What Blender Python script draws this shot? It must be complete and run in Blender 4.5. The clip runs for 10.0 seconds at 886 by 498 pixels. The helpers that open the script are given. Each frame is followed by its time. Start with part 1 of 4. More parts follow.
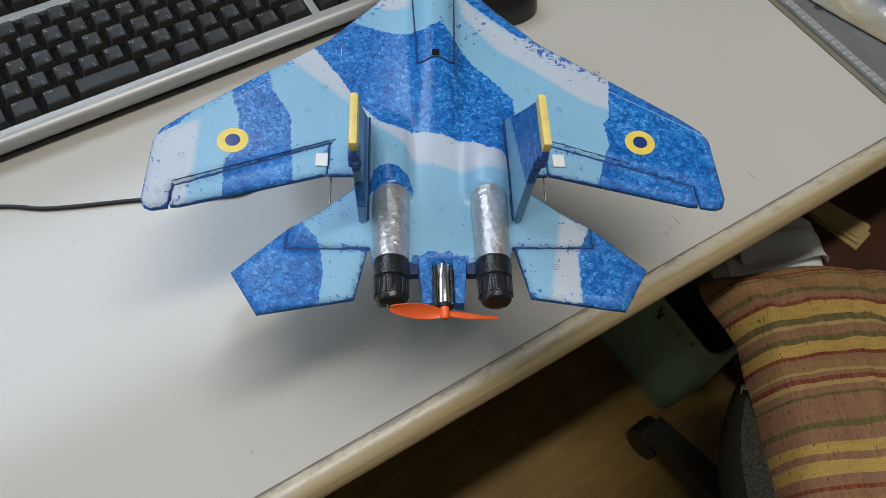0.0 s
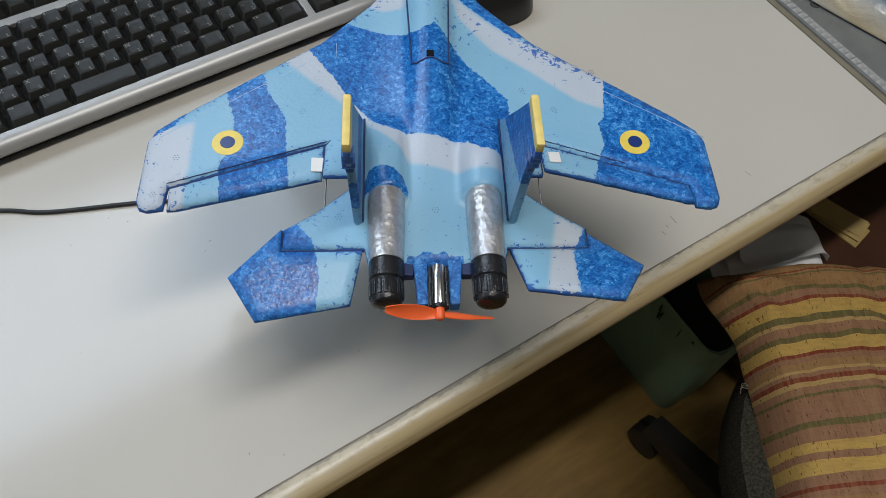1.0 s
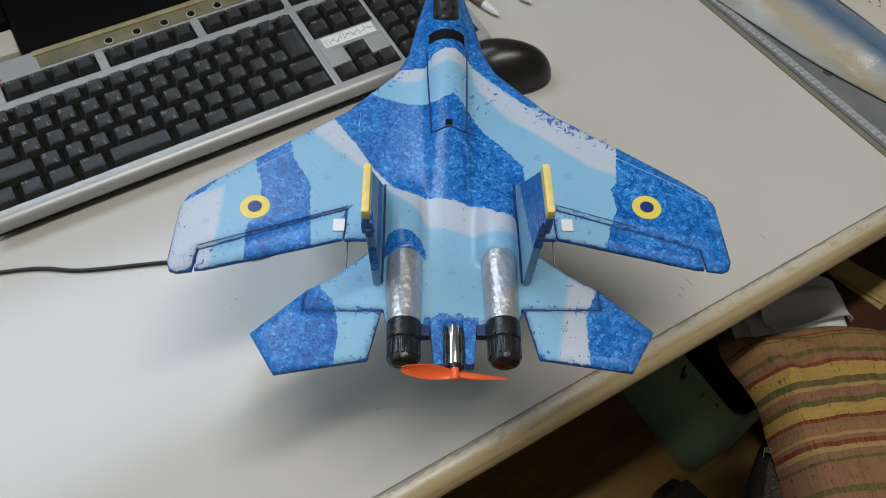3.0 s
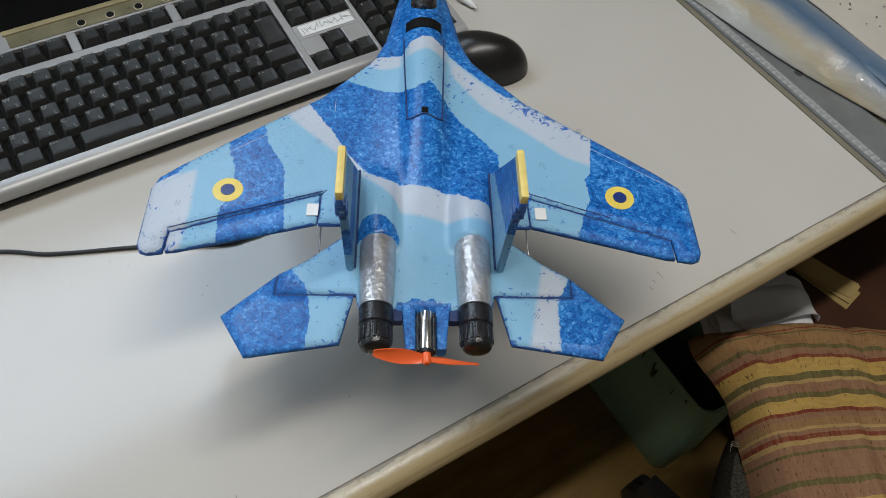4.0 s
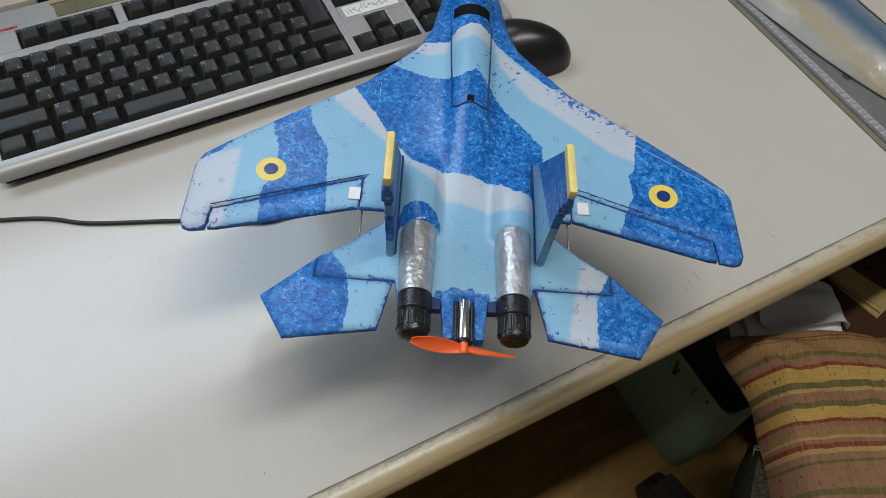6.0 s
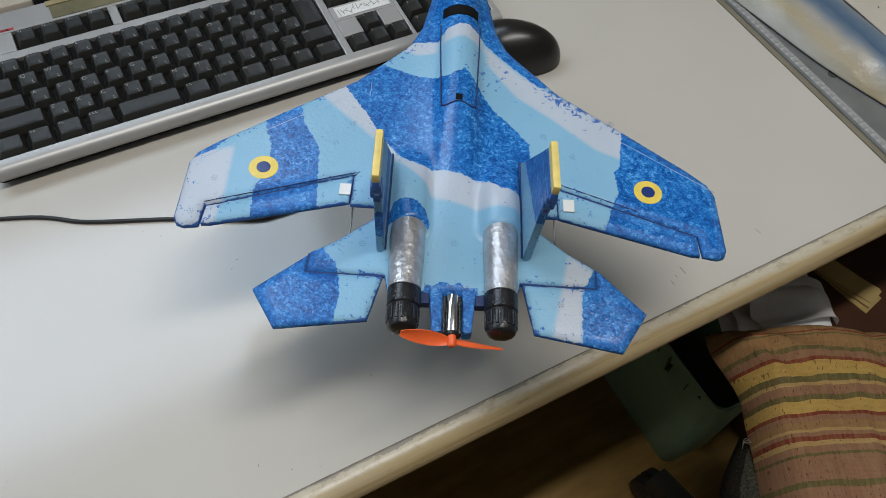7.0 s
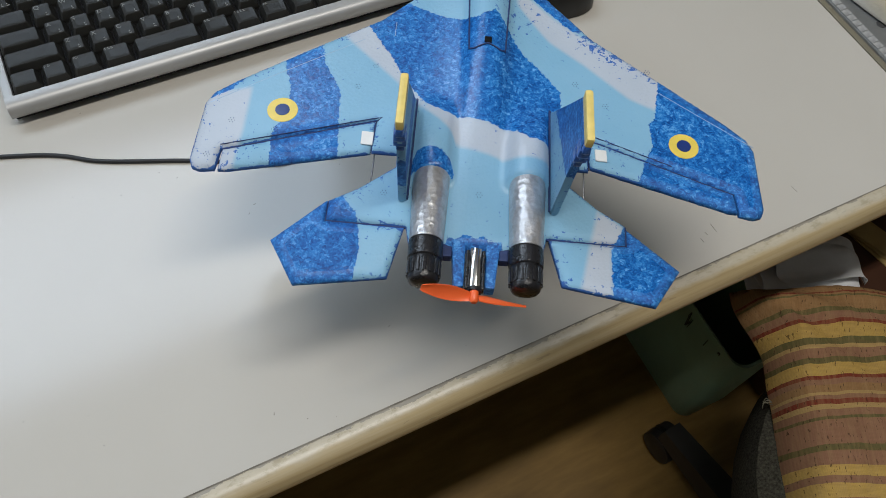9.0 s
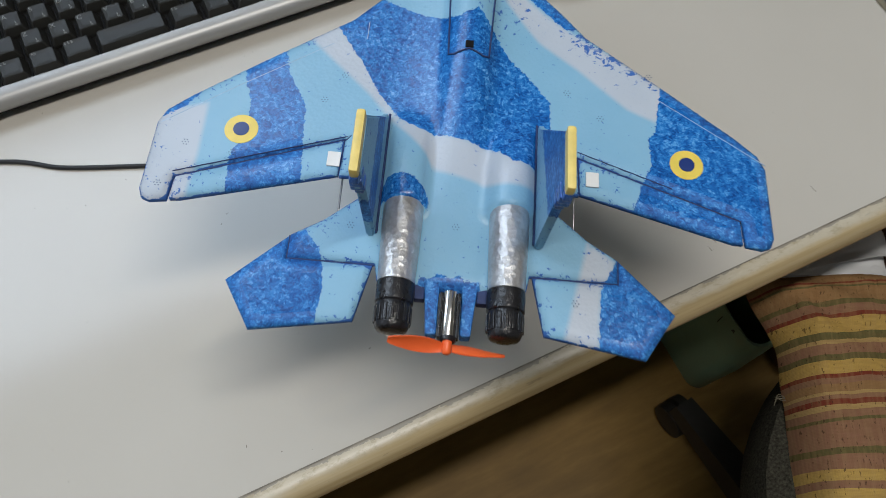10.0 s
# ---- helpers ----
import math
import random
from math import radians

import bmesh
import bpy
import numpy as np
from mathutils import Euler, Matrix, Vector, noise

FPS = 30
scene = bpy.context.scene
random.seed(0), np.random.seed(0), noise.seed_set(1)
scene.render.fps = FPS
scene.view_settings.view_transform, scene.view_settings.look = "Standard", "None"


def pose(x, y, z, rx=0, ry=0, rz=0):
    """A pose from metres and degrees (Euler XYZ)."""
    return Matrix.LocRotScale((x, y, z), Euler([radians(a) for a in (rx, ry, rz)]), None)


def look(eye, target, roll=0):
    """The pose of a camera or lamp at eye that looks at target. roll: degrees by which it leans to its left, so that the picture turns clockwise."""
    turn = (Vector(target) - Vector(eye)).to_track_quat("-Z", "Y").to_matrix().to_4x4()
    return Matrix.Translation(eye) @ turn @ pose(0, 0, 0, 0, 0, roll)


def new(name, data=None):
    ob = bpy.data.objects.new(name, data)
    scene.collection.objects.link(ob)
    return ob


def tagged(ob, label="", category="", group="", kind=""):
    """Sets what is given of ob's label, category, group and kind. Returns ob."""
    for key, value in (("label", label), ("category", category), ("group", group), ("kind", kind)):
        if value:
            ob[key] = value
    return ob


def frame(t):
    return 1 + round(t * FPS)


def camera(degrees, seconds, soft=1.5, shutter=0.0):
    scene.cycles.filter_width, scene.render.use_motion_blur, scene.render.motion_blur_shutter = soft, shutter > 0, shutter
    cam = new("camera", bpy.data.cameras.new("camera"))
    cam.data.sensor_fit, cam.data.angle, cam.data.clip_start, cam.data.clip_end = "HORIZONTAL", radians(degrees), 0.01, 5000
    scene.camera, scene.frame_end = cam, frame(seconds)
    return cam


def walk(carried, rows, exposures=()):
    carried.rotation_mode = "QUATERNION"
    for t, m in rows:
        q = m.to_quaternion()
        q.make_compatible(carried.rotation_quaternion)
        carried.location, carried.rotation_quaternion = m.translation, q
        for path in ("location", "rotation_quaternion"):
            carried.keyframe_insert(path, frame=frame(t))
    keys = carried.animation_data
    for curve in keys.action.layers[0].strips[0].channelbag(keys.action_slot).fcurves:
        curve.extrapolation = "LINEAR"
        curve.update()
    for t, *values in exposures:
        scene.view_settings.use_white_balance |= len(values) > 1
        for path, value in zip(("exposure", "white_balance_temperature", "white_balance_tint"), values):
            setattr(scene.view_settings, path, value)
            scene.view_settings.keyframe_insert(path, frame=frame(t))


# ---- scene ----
cam = camera(60.0, 10.0, soft=0.85, shutter=0.4)
PATH = [
    (0, (0.1001, -0.4534, 1.1914), (0.2826, -0.2098, 0.6744), 6.02),
    (0.5, (0.1019, -0.4545, 1.1910), (0.2840, -0.2116, 0.6735), 5.98),
    (1, (0.1031, -0.4552, 1.1918), (0.2846, -0.2106, 0.6749), 5.37),
    (1.5, (0.1038, -0.4553, 1.1915), (0.2832, -0.2099, 0.6742), 5.16),
    (2, (0.1043, -0.4550, 1.1916), (0.2826, -0.2087, 0.6744), 5.09),
    (2.5, (0.1019, -0.4579, 1.1945), (0.2786, -0.2069, 0.6790), 4.57),
    (2.7, (0.1031, -0.4612, 1.2018), (0.2809, -0.1887, 0.6978), 3.37),
    (3.8, (0.1055, -0.4630, 1.2082), (0.3031, -0.1710, 0.7227), 2.80),
    (4, (0.1021, -0.4679, 1.2016), (0.3015, -0.1907, 0.7083), 5.91),
    (4.5, (0.0953, -0.4698, 1.2075), (0.2875, -0.1779, 0.7198), 4.08),
    (5, (0.0933, -0.4624, 1.2077), (0.2781, -0.1754, 0.7142), 5.25),
    (5.5, (0.0970, -0.4626, 1.2056), (0.2794, -0.1800, 0.7088), 5.50),
    (5.7, (0.0942, -0.4597, 1.2012), (0.2753, -0.1850, 0.6995), 7.01),
    (6.8, (0.0925, -0.4644, 1.2035), (0.2767, -0.1832, 0.7065), 6.35),
    (7, (0.0936, -0.4683, 1.2081), (0.2772, -0.1934, 0.7073), 6.94),
    (7.5, (0.0921, -0.4707, 1.2102), (0.2774, -0.1949, 0.7106), 7.20),
    (8, (0.0912, -0.4695, 1.2086), (0.2774, -0.1937, 0.7093), 7.26),
    (8.5, (0.0990, -0.4628, 1.2009), (0.2759, -0.2065, 0.6881), 7.90),
    (8.7, (0.0926, -0.4659, 1.2032), (0.2569, -0.2069, 0.6876), 6.69),
    (9, (0.0971, -0.4568, 1.1966), (0.2527, -0.2093, 0.6726), 7.17),
    (9.5, (0.1130, -0.4563, 1.2013), (0.2669, -0.2065, 0.6779), 5.35),
    (10, (0.1468, -0.4113, 1.1869), (0.2692, -0.1960, 0.6404), 4.58),
]
walk(cam, [(t, look(eye, target, roll)) for t, eye, target, roll in PATH])

# ---- light: an overcast window wall ahead and to the left of the desk ----
DESK = 0.72
world = bpy.data.worlds.new("sky")
scene.world = world
world.use_nodes = True
wn = world.node_tree
sky = wn.nodes.new("ShaderNodeTexSky")
sky.sky_type = "NISHITA"
sky.sun_disc = False
sky.sun_elevation, sky.sun_rotation = radians(38), radians(-20)
wn.links.new(sky.outputs[0], wn.nodes["Background"].inputs[0])
wn.nodes["Background"].inputs[1].default_value = 0.12
WIN = (-1.25, 0.46, 1.55, 2.28)   # window: x from, x to, z from, z to
WALL_Y = 0.62
lamp = bpy.data.lights.new("window_light", "AREA")
lamp.shape, lamp.size, lamp.size_y = "RECTANGLE", WIN[1] - WIN[0] - 0.06, WIN[3] - WIN[2] - 0.06
lamp.energy, lamp.color = 24.0, (0.68, 0.83, 1.0)
lamp_ob = new("window_light", lamp)
lamp_ob.matrix_world = look(((WIN[0] + WIN[1]) / 2, WALL_Y - 0.01, (WIN[2] + WIN[3]) / 2), ((WIN[0] + WIN[1]) / 2, WALL_Y - 1, (WIN[2] + WIN[3]) / 2 - 0.25))
WEST = (-0.45, 0.45, 1.10, 2.20)   # second window, in the west wall: y from, y to, z from, z to
lamp2 = bpy.data.lights.new("side_window_light", "AREA")
lamp2.shape, lamp2.size, lamp2.size_y = "RECTANGLE", WEST[1] - WEST[0] - 0.06, WEST[3] - WEST[2] - 0.06
lamp2.energy, lamp2.color = 4.5, (0.925, 0.955, 1.0)
lamp2_ob = new("side_window_light", lamp2)
lamp2_ob.matrix_world = look((-1.69, (WEST[0] + WEST[1]) / 2, (WEST[2] + WEST[3]) / 2), (0, (WEST[0] + WEST[1]) / 2, (WEST[2] + WEST[3]) / 2 - 0.2))
PANEL = (0.30, -0.49, 2.53)   # ceiling light: one long tube fitting
lamp3 = bpy.data.lights.new("ceiling_panel_light", "AREA")
lamp3.shape, lamp3.size, lamp3.size_y = "RECTANGLE", 1.18, 0.06
lamp3.energy, lamp3.color = 25.0, (1.0, 0.965, 0.91)
lamp3_ob = new("ceiling_panel_light", lamp3)
lamp3_ob.matrix_world = pose(PANEL[0], PANEL[1], PANEL[2] - 0.05)
scene.view_settings.exposure = -0.49


# ---- materials ----
def nodes_of(name):
    m = bpy.data.materials.new(name)
    m.use_nodes = True
    t = m.node_tree
    return m, t, t.nodes["Principled BSDF"]


def add(t, kind, **values):
    n = t.nodes.new(kind)
    for k, v in values.items():
        n.inputs[k].default_value = v
    return n


def coords(t, scale=(1, 1, 1)):
    c = t.nodes.new("ShaderNodeTexCoord")
    m = t.nodes.new("ShaderNodeMapping")
    m.inputs["Scale"].default_value = scale
    t.links.new(c.outputs["Object"], m.inputs["Vector"])
    return m.outputs["Vector"]


def noise_node(t, vec, scale, detail=3.0, rough=0.55):
    n = t.nodes.new("ShaderNodeTexNoise")
    n.inputs["Scale"].default_value, n.inputs["Detail"].default_value, n.inputs["Roughness"].default_value = scale, detail, rough
    t.links.new(vec, n.inputs["Vector"])
    return n.outputs["Fac"]


def ramp(t, fac, stops, mode="LINEAR"):
    r = t.nodes.new("ShaderNodeValToRGB")
    r.color_ramp.interpolation = mode
    e = r.color_ramp.elements
    while len(e) < len(stops):
        e.new(0.5)
    for el, (p, c) in zip(e, stops):
        el.position, el.color = p, (*c, 1) if len(c) == 3 else c
    t.links.new(fac, r.inputs["Fac"])
    return r.outputs["Color"]


def mix(t, fac, a, b, blend="MIX"):
    n = t.nodes.new("ShaderNodeMix")
    n.data_type, n.blend_type = "RGBA", blend
    for sock, v in ((n.inputs["Factor"], fac), (n.inputs["A"], a), (n.inputs["B"], b)):
        if hasattr(v, "is_linked"):
            t.links.new(v, sock)
        elif isinstance(v, (int, float)):
            sock.default_value = v
        else:
            sock.default_value = (*v, 1)
    return n.outputs["Result"]


def math_node(t, op, a, b=0.0):
    n = t.nodes.new("ShaderNodeMath")
    n.operation = op
    for sock, v in zip(n.inputs, (a, b)):
        if hasattr(v, "is_linked"):
            t.links.new(v, sock)
        else:
            sock.default_value = v
    return n.outputs[0]


def bump(t, bsdf, height, strength=0.2, distance=0.001):
    n = t.nodes.new("ShaderNodeBump")
    n.inputs["Strength"].default_value, n.inputs["Distance"].default_value = strength, distance
    t.links.new(height, n.inputs["Height"])
    t.links.new(n.outputs["Normal"], bsdf.inputs["Normal"])


def surface(name, colour, rough=0.5, metal=0.0, vary=0.12, scale=60.0, grain=600.0, bumpy=0.15, depth=0.0004, spec=0.5):
    """A surface with broad staining and fine grain in colour, gloss and relief."""
    m, t, b = nodes_of(name)
    v = coords(t)
    big, fine = noise_node(t, v, scale, 4), noise_node(t, v, grain, 2)
    dark, light = [c * (1 - vary) for c in colour], [min(1, c * (1 + vary)) for c in colour]
    c1 = ramp(t, big, [(0.3, dark), (0.7, light)])
    c2 = mix(t, math_node(t, "MULTIPLY", fine, vary), c1, dark)
    t.links.new(c2, b.inputs["Base Color"])
    r = t.nodes.new("ShaderNodeMapRange")
    r.inputs["To Min"].default_value, r.inputs["To Max"].default_value = max(0.02, rough - 0.08), min(1, rough + 0.08)
    t.links.new(big, r.inputs["Value"])
    t.links.new(r.outputs[0], b.inputs["Roughness"])
    b.inputs["Metallic"].default_value = metal
    b.inputs["Specular IOR Level"].default_value = spec
    if bumpy:
        bump(t, b, fine, bumpy, depth)
    return m


def camo_material():
    """Foam airframe paint: royal blue, sky blue and pale grey bands with worn, ragged edges."""
    m, t, b = nodes_of("camouflage_paint")
    v = coords(t)

    def attr(name):
        a = t.nodes.new("ShaderNodeAttribute")
        a.attribute_name = name
        return a.outputs["Fac"]

    wob = math_node(t, "MULTIPLY", math_node(t, "SUBTRACT", noise_node(t, v, 300, 5, 0.75), 0.5), 0.0056)
    blue = math_node(t, "GREATER_THAN", math_node(t, "ADD", attr("blue"), wob), 0.0)
    grey_soft = t.nodes.new("ShaderNodeMapRange")
    grey_soft.inputs["From Min"].default_value, grey_soft.inputs["From Max"].default_value = -0.0015, 0.0015
    t.links.new(attr("grey"), grey_soft.inputs["Value"])
    wave = t.nodes.new("ShaderNodeTexNoise")
    wave.inputs["Scale"].default_value = 160
    t.links.new(v, wave.inputs["Vector"])
    bent = t.nodes.new("ShaderNodeVectorMath")
    bent.operation = "MULTIPLY_ADD"
    t.links.new(wave.outputs["Color"], bent.inputs[0])
    bent.inputs[1].default_value = (0.006, 0.006, 0.006)
    t.links.new(v, bent.inputs[2])

    def flakes(scale):
        n = t.nodes.new("ShaderNodeTexVoronoi")
        n.inputs["Scale"].default_value = scale
        t.links.new(bent.outputs[0], n.inputs["Vector"])
        s = t.nodes.new("ShaderNodeSeparateColor")
        t.links.new(n.outputs["Color"], s.inputs[0])
        return s.outputs["Red"]

    mott = math_node(t, "ADD", math_node(t, "MULTIPLY", flakes(420), 0.5), math_node(t, "MULTIPLY", flakes(950), 0.5))
    mott2 = noise_node(t, v, 800, 3, 0.7)
    both = math_node(t, "ADD", math_node(t, "MULTIPLY", mott, 0.34), math_node(t, "MULTIPLY", math_node(t, "ADD", mott2, noise_node(t, v, 90, 4, 0.6)), 0.34))
    deep = ramp(t, both, [(0.34, (0.005, 0.056, 0.235)), (0.50, (0.011, 0.128, 0.43)), (0.60, (0.028, 0.205, 0.56)), (0.74, (0.15, 0.41, 0.75))])
    soft = noise_node(t, v, 35, 3)
    light = mix(t, soft, (0.18, 0.385, 0.555), (0.24, 0.450, 0.610))
    pale = mix(t, soft, (0.39, 0.45, 0.53), (0.48, 0.525, 0.59))
    base = mix(t, grey_soft.outputs[0], light, pale)
    # chipped spots show the blue undercoat, most of them near edges
    spots = math_node(t, "GREATER_THAN", noise_node(t, v, 330, 3, 0.6), 0.70)
    edge = t.nodes.new("ShaderNodeMapRange")
    edge.inputs["From Min"].default_value, edge.inputs["From Max"].default_value = 0.0, 0.012
    edge.inputs["To Min"].default_value, edge.inputs["To Max"].default_value = 0.115, 0.0
    t.links.new(attr("edge"), edge.inputs["Value"])
    near = t.nodes.new("ShaderNodeMapRange")
    near.inputs["From Min"].default_value, near.inputs["From Max"].default_value = 0.002, 0.028
    near.inputs["To Min"].default_value, near.inputs["To Max"].default_value = 1.0, 0.0
    t.links.new(attr("edge"), near.inputs["Value"])
    # the worst flaking: a knock on the right wing's leading edge
    knock = t.nodes.new("ShaderNodeVectorMath")
    knock.operation = "DISTANCE"
    t.links.new(v, knock.inputs[0])
    knock.inputs[1].default_value = (0.064, 0.177, 0.0)
    cluster = math_node(t, "MAXIMUM", math_node(t, "SUBTRACT", 1.0, math_node(t, "DIVIDE", knock.outputs["Value"], 0.050)), 0.0)
    cluster = math_node(t, "MULTIPLY", math_node(t, "MULTIPLY", cluster, near.outputs[0]), 0.165)
    # flaking beside the hatch and on the left wing root
    for spot, reach, weight in (((0.017, 0.200, 0.012), 0.034, 0.13), ((-0.034, 0.212, 0.0), 0.022, 0.08), ((-0.052, 0.160, 0.0), 0.030, 0.07)):
        far = t.nodes.new("ShaderNodeVectorMath")
        far.operation = "DISTANCE"
        t.links.new(v, far.inputs[0])
        far.inputs[1].default_value = spot
        here = math_node(t, "MAXIMUM", math_node(t, "SUBTRACT", 1.0, math_node(t, "DIVIDE", far.outputs["Value"], reach)), 0.0)
        cluster = math_node(t, "ADD", cluster, math_node(t, "MULTIPLY", here, weight))
    flaked = math_node(t, "ADD", math_node(t, "ADD", noise_node(t, bent.outputs[0], 300, 4, 0.7), edge.outputs[0]), cluster)
    chips = math_node(t, "GREATER_THAN", flaked, 0.70)
    rim = math_node(t, "LESS_THAN", attr("edge"), math_node(t, "ADD", math_node(t, "MULTIPLY", noise_node(t, v, 190, 4, 0.7), 0.0027), -0.0010))
    worn = math_node(t, "MAXIMUM", math_node(t, "MAXIMUM", spots, chips), rim)
    base = mix(t, worn, base, (0.03, 0.12, 0.40))
    colour = mix(t, blue, base, deep)
    t.links.new(colour, b.inputs["Base Color"])
    rr = mix(t, blue, (0.36, 0.36, 0.36), (0.25, 0.25, 0.25))
    dull = t.nodes.new("ShaderNodeMapRange")
    dull.inputs["From Min"].default_value, dull.inputs["From Max"].default_value = 0.003, 0.006
    dull.inputs["To Min"].default_value, dull.inputs["To Max"].default_value = 1.0, 0.0
    t.links.new(attr("edge"), dull.inputs["Value"])
    rr = mix(t, dull.outputs[0], rr, (0.7, 0.7, 0.7))
    t.links.new(rr, b.inputs["Roughness"])
    b.inputs["Specular IOR Level"].default_value = 0.5
    vor = t.nodes.new("ShaderNodeTexVoronoi")
    vor.inputs["Scale"].default_value = 420
    t.links.new(v, vor.inputs["Vector"])
    h = math_node(t, "ADD", math_node(t, "MULTIPLY", mott2, 0.6), math_node(t, "MULTIPLY", vor.outputs["Distance"], 0.7))
    bump(t, b, h, 0.32, 0.0005)
    return m


def stripes_material():
    """Hand-woven striped cloth: ochre, rust, olive and dusty pink bands with slub threads."""
    m, t, b = nodes_of("striped_cloth")
    v = coords(t)
    wob = math_node(t, "MULTIPLY", math_node(t, "SUBTRACT", noise_node(t, v, 18, 2), 0.5), 0.006)
    rest = t.nodes.new("ShaderNodeAttribute")
    rest.attribute_name = "warp"
    along = math_node(t, "ADD", rest.outputs["Fac"], wob)
    fac = math_node(t, "FRACT", math_node(t, "DIVIDE", math_node(t, "SUBTRACT", 0.98, along), 0.24))
    ochre, rust, olive, pink, tan, buff = (0.56, 0.37, 0.10), (0.21, 0.034, 0.022), (0.125, 0.118, 0.044), (0.30, 0.155, 0.095), (0.33, 0.185, 0.08), (0.49, 0.335, 0.13)
    # band edges in millimetres from the cushion's back edge
    edges = [(0, tan), (22, rust), (24, tan), (26, olive), (28, tan), (42, olive), (46, pink), (54, rust), (58, ochre), (72, olive), (78, buff), (82, pink), (91, olive), (97, ochre), (109, rust), (113, pink),
             (119, tan), (126, buff), (129, pink), (133, rust), (137, buff), (142, pink), (149, olive), (151, pink), (174, olive), (180, pink), (192, ochre), (201, pink), (208, ochre), (220, pink), (229, rust), (233, pink)]
    bands = [(e / 240, c) for e, c in edges]
    c = ramp(t, fac, bands, "CONSTANT")
    weave = t.nodes.new("ShaderNodeTexWave")
    weave.inputs["Scale"].default_value, weave.inputs["Distortion"].default_value, weave.bands_direction = 260, 2.5, "Y"
    t.links.new(v, weave.inputs["Vector"])
    weave2 = t.nodes.new("ShaderNodeTexWave")
    weave2.inputs["Scale"].default_value, weave2.inputs["Distortion"].default_value, weave2.bands_direction = 220, 2.5, "X"
    t.links.new(v, weave2.inputs["Vector"])
    th = math_node(t, "ADD", weave.outputs["Fac"], weave2.outputs["Fac"])
    c = mix(t, math_node(t, "MULTIPLY", th, 0.10), c, (0.10, 0.055, 0.03))
    yarn = noise_node(t, coords(t, (0.08, 1, 1)), 330, 2)
    yarn2 = noise_node(t, coords(t, (1, 0.10, 1)), 300, 2)
    c = mix(t, math_node(t, "MULTIPLY", math_node(t, "SUBTRACT", yarn, 0.35), 0.8), c, (0.20, 0.11, 0.05))
    c = mix(t, math_node(t, "MULTIPLY", math_node(t, "SUBTRACT", yarn2, 0.40), 0.6), c, (0.52, 0.36, 0.17))
    slub = math_node(t, "GREATER_THAN", noise_node(t, coords(t, (4, 1, 1)), 150, 2), 0.665)
    c = mix(t, math_node(t, "MULTIPLY", slub, 0.7), c, (0.06, 0.035, 0.02))
    t.links.new(c, b.inputs["Base Color"])
    b.inputs["Roughness"].default_value = 0.92
    b.inputs["Specular IOR Level"].default_value = 0.15
    bump(t, b, th, 0.2, 0.0005)
    return m


def desk_material():
    m, t, b = nodes_of("desk_laminate")
    v = coords(t)
    big, fine = noise_node(t, v, 5, 4), noise_node(t, v, 900, 2)
    c = ramp(t, big, [(0.15, (0.49, 0.463, 0.412)), (0.85, (0.55, 0.522, 0.472))])
    speck = math_node(t, "GREATER_THAN", noise_node(t, v, 330, 1), 0.825)
    c = mix(t, math_node(t, "MULTIPLY", speck, 0.55), c, (0.12, 0.10, 0.08))
    t.links.new(c, b.inputs["Base Color"])
    r = t.nodes.new("ShaderNodeMapRange")
    r.inputs["To Min"].default_value, r.inputs["To Max"].default_value = 0.12, 0.17
    t.links.new(big, r.inputs["Value"])
    t.links.new(r.outputs[0], b.inputs["Roughness"])
    bump(t, b, fine, 0.06, 0.0002)
    return m


def edge_material():
    m, t, b = nodes_of("desk_edge_vinyl")
    v = coords(t, (1, 6, 6))
    streak = noise_node(t, coords(t, (0.6, 18, 18)), 9, 4)
    c = ramp(t, streak, [(0.25, (0.31, 0.225, 0.105)), (0.5, (0.46, 0.36, 0.20)), (0.75, (0.55, 0.46, 0.31))])
    dirt = math_node(t, "GREATER_THAN", noise_node(t, v, 40, 4, 0.7), 0.66)
    c = mix(t, math_node(t, "MULTIPLY", dirt, 0.35), c, (0.16, 0.12, 0.08))
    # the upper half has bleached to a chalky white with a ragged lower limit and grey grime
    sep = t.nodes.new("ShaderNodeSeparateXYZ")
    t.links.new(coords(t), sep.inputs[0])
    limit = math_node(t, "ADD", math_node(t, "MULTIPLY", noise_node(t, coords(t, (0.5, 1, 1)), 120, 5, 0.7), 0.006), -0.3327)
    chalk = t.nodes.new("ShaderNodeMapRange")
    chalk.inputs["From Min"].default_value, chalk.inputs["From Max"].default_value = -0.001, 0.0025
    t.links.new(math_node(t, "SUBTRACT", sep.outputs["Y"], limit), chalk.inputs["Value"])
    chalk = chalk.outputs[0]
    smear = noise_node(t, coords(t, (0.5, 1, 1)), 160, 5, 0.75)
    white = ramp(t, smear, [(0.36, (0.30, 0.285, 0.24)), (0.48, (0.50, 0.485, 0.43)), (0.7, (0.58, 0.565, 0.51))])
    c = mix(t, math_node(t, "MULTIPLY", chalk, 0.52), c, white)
    # grey grime gathers along the seam
    ragged = math_node(t, "MULTIPLY", math_node(t, "SUBTRACT", noise_node(t, coords(t, (0.45, 1, 1)), 70, 5, 0.75), 0.5), 0.016)
    grime = math_node(t, "GREATER_THAN", math_node(t, "ADD", sep.outputs["Y"], ragged), -0.3222)
    c = mix(t, math_node(t, "MULTIPLY", grime, 0.75), c, (0.24, 0.225, 0.195))
    t.links.new(c, b.inputs["Base Color"])
    b.inputs["Roughness"].default_value = 0.34
    bump(t, b, streak, 0.1, 0.0004)
    return m


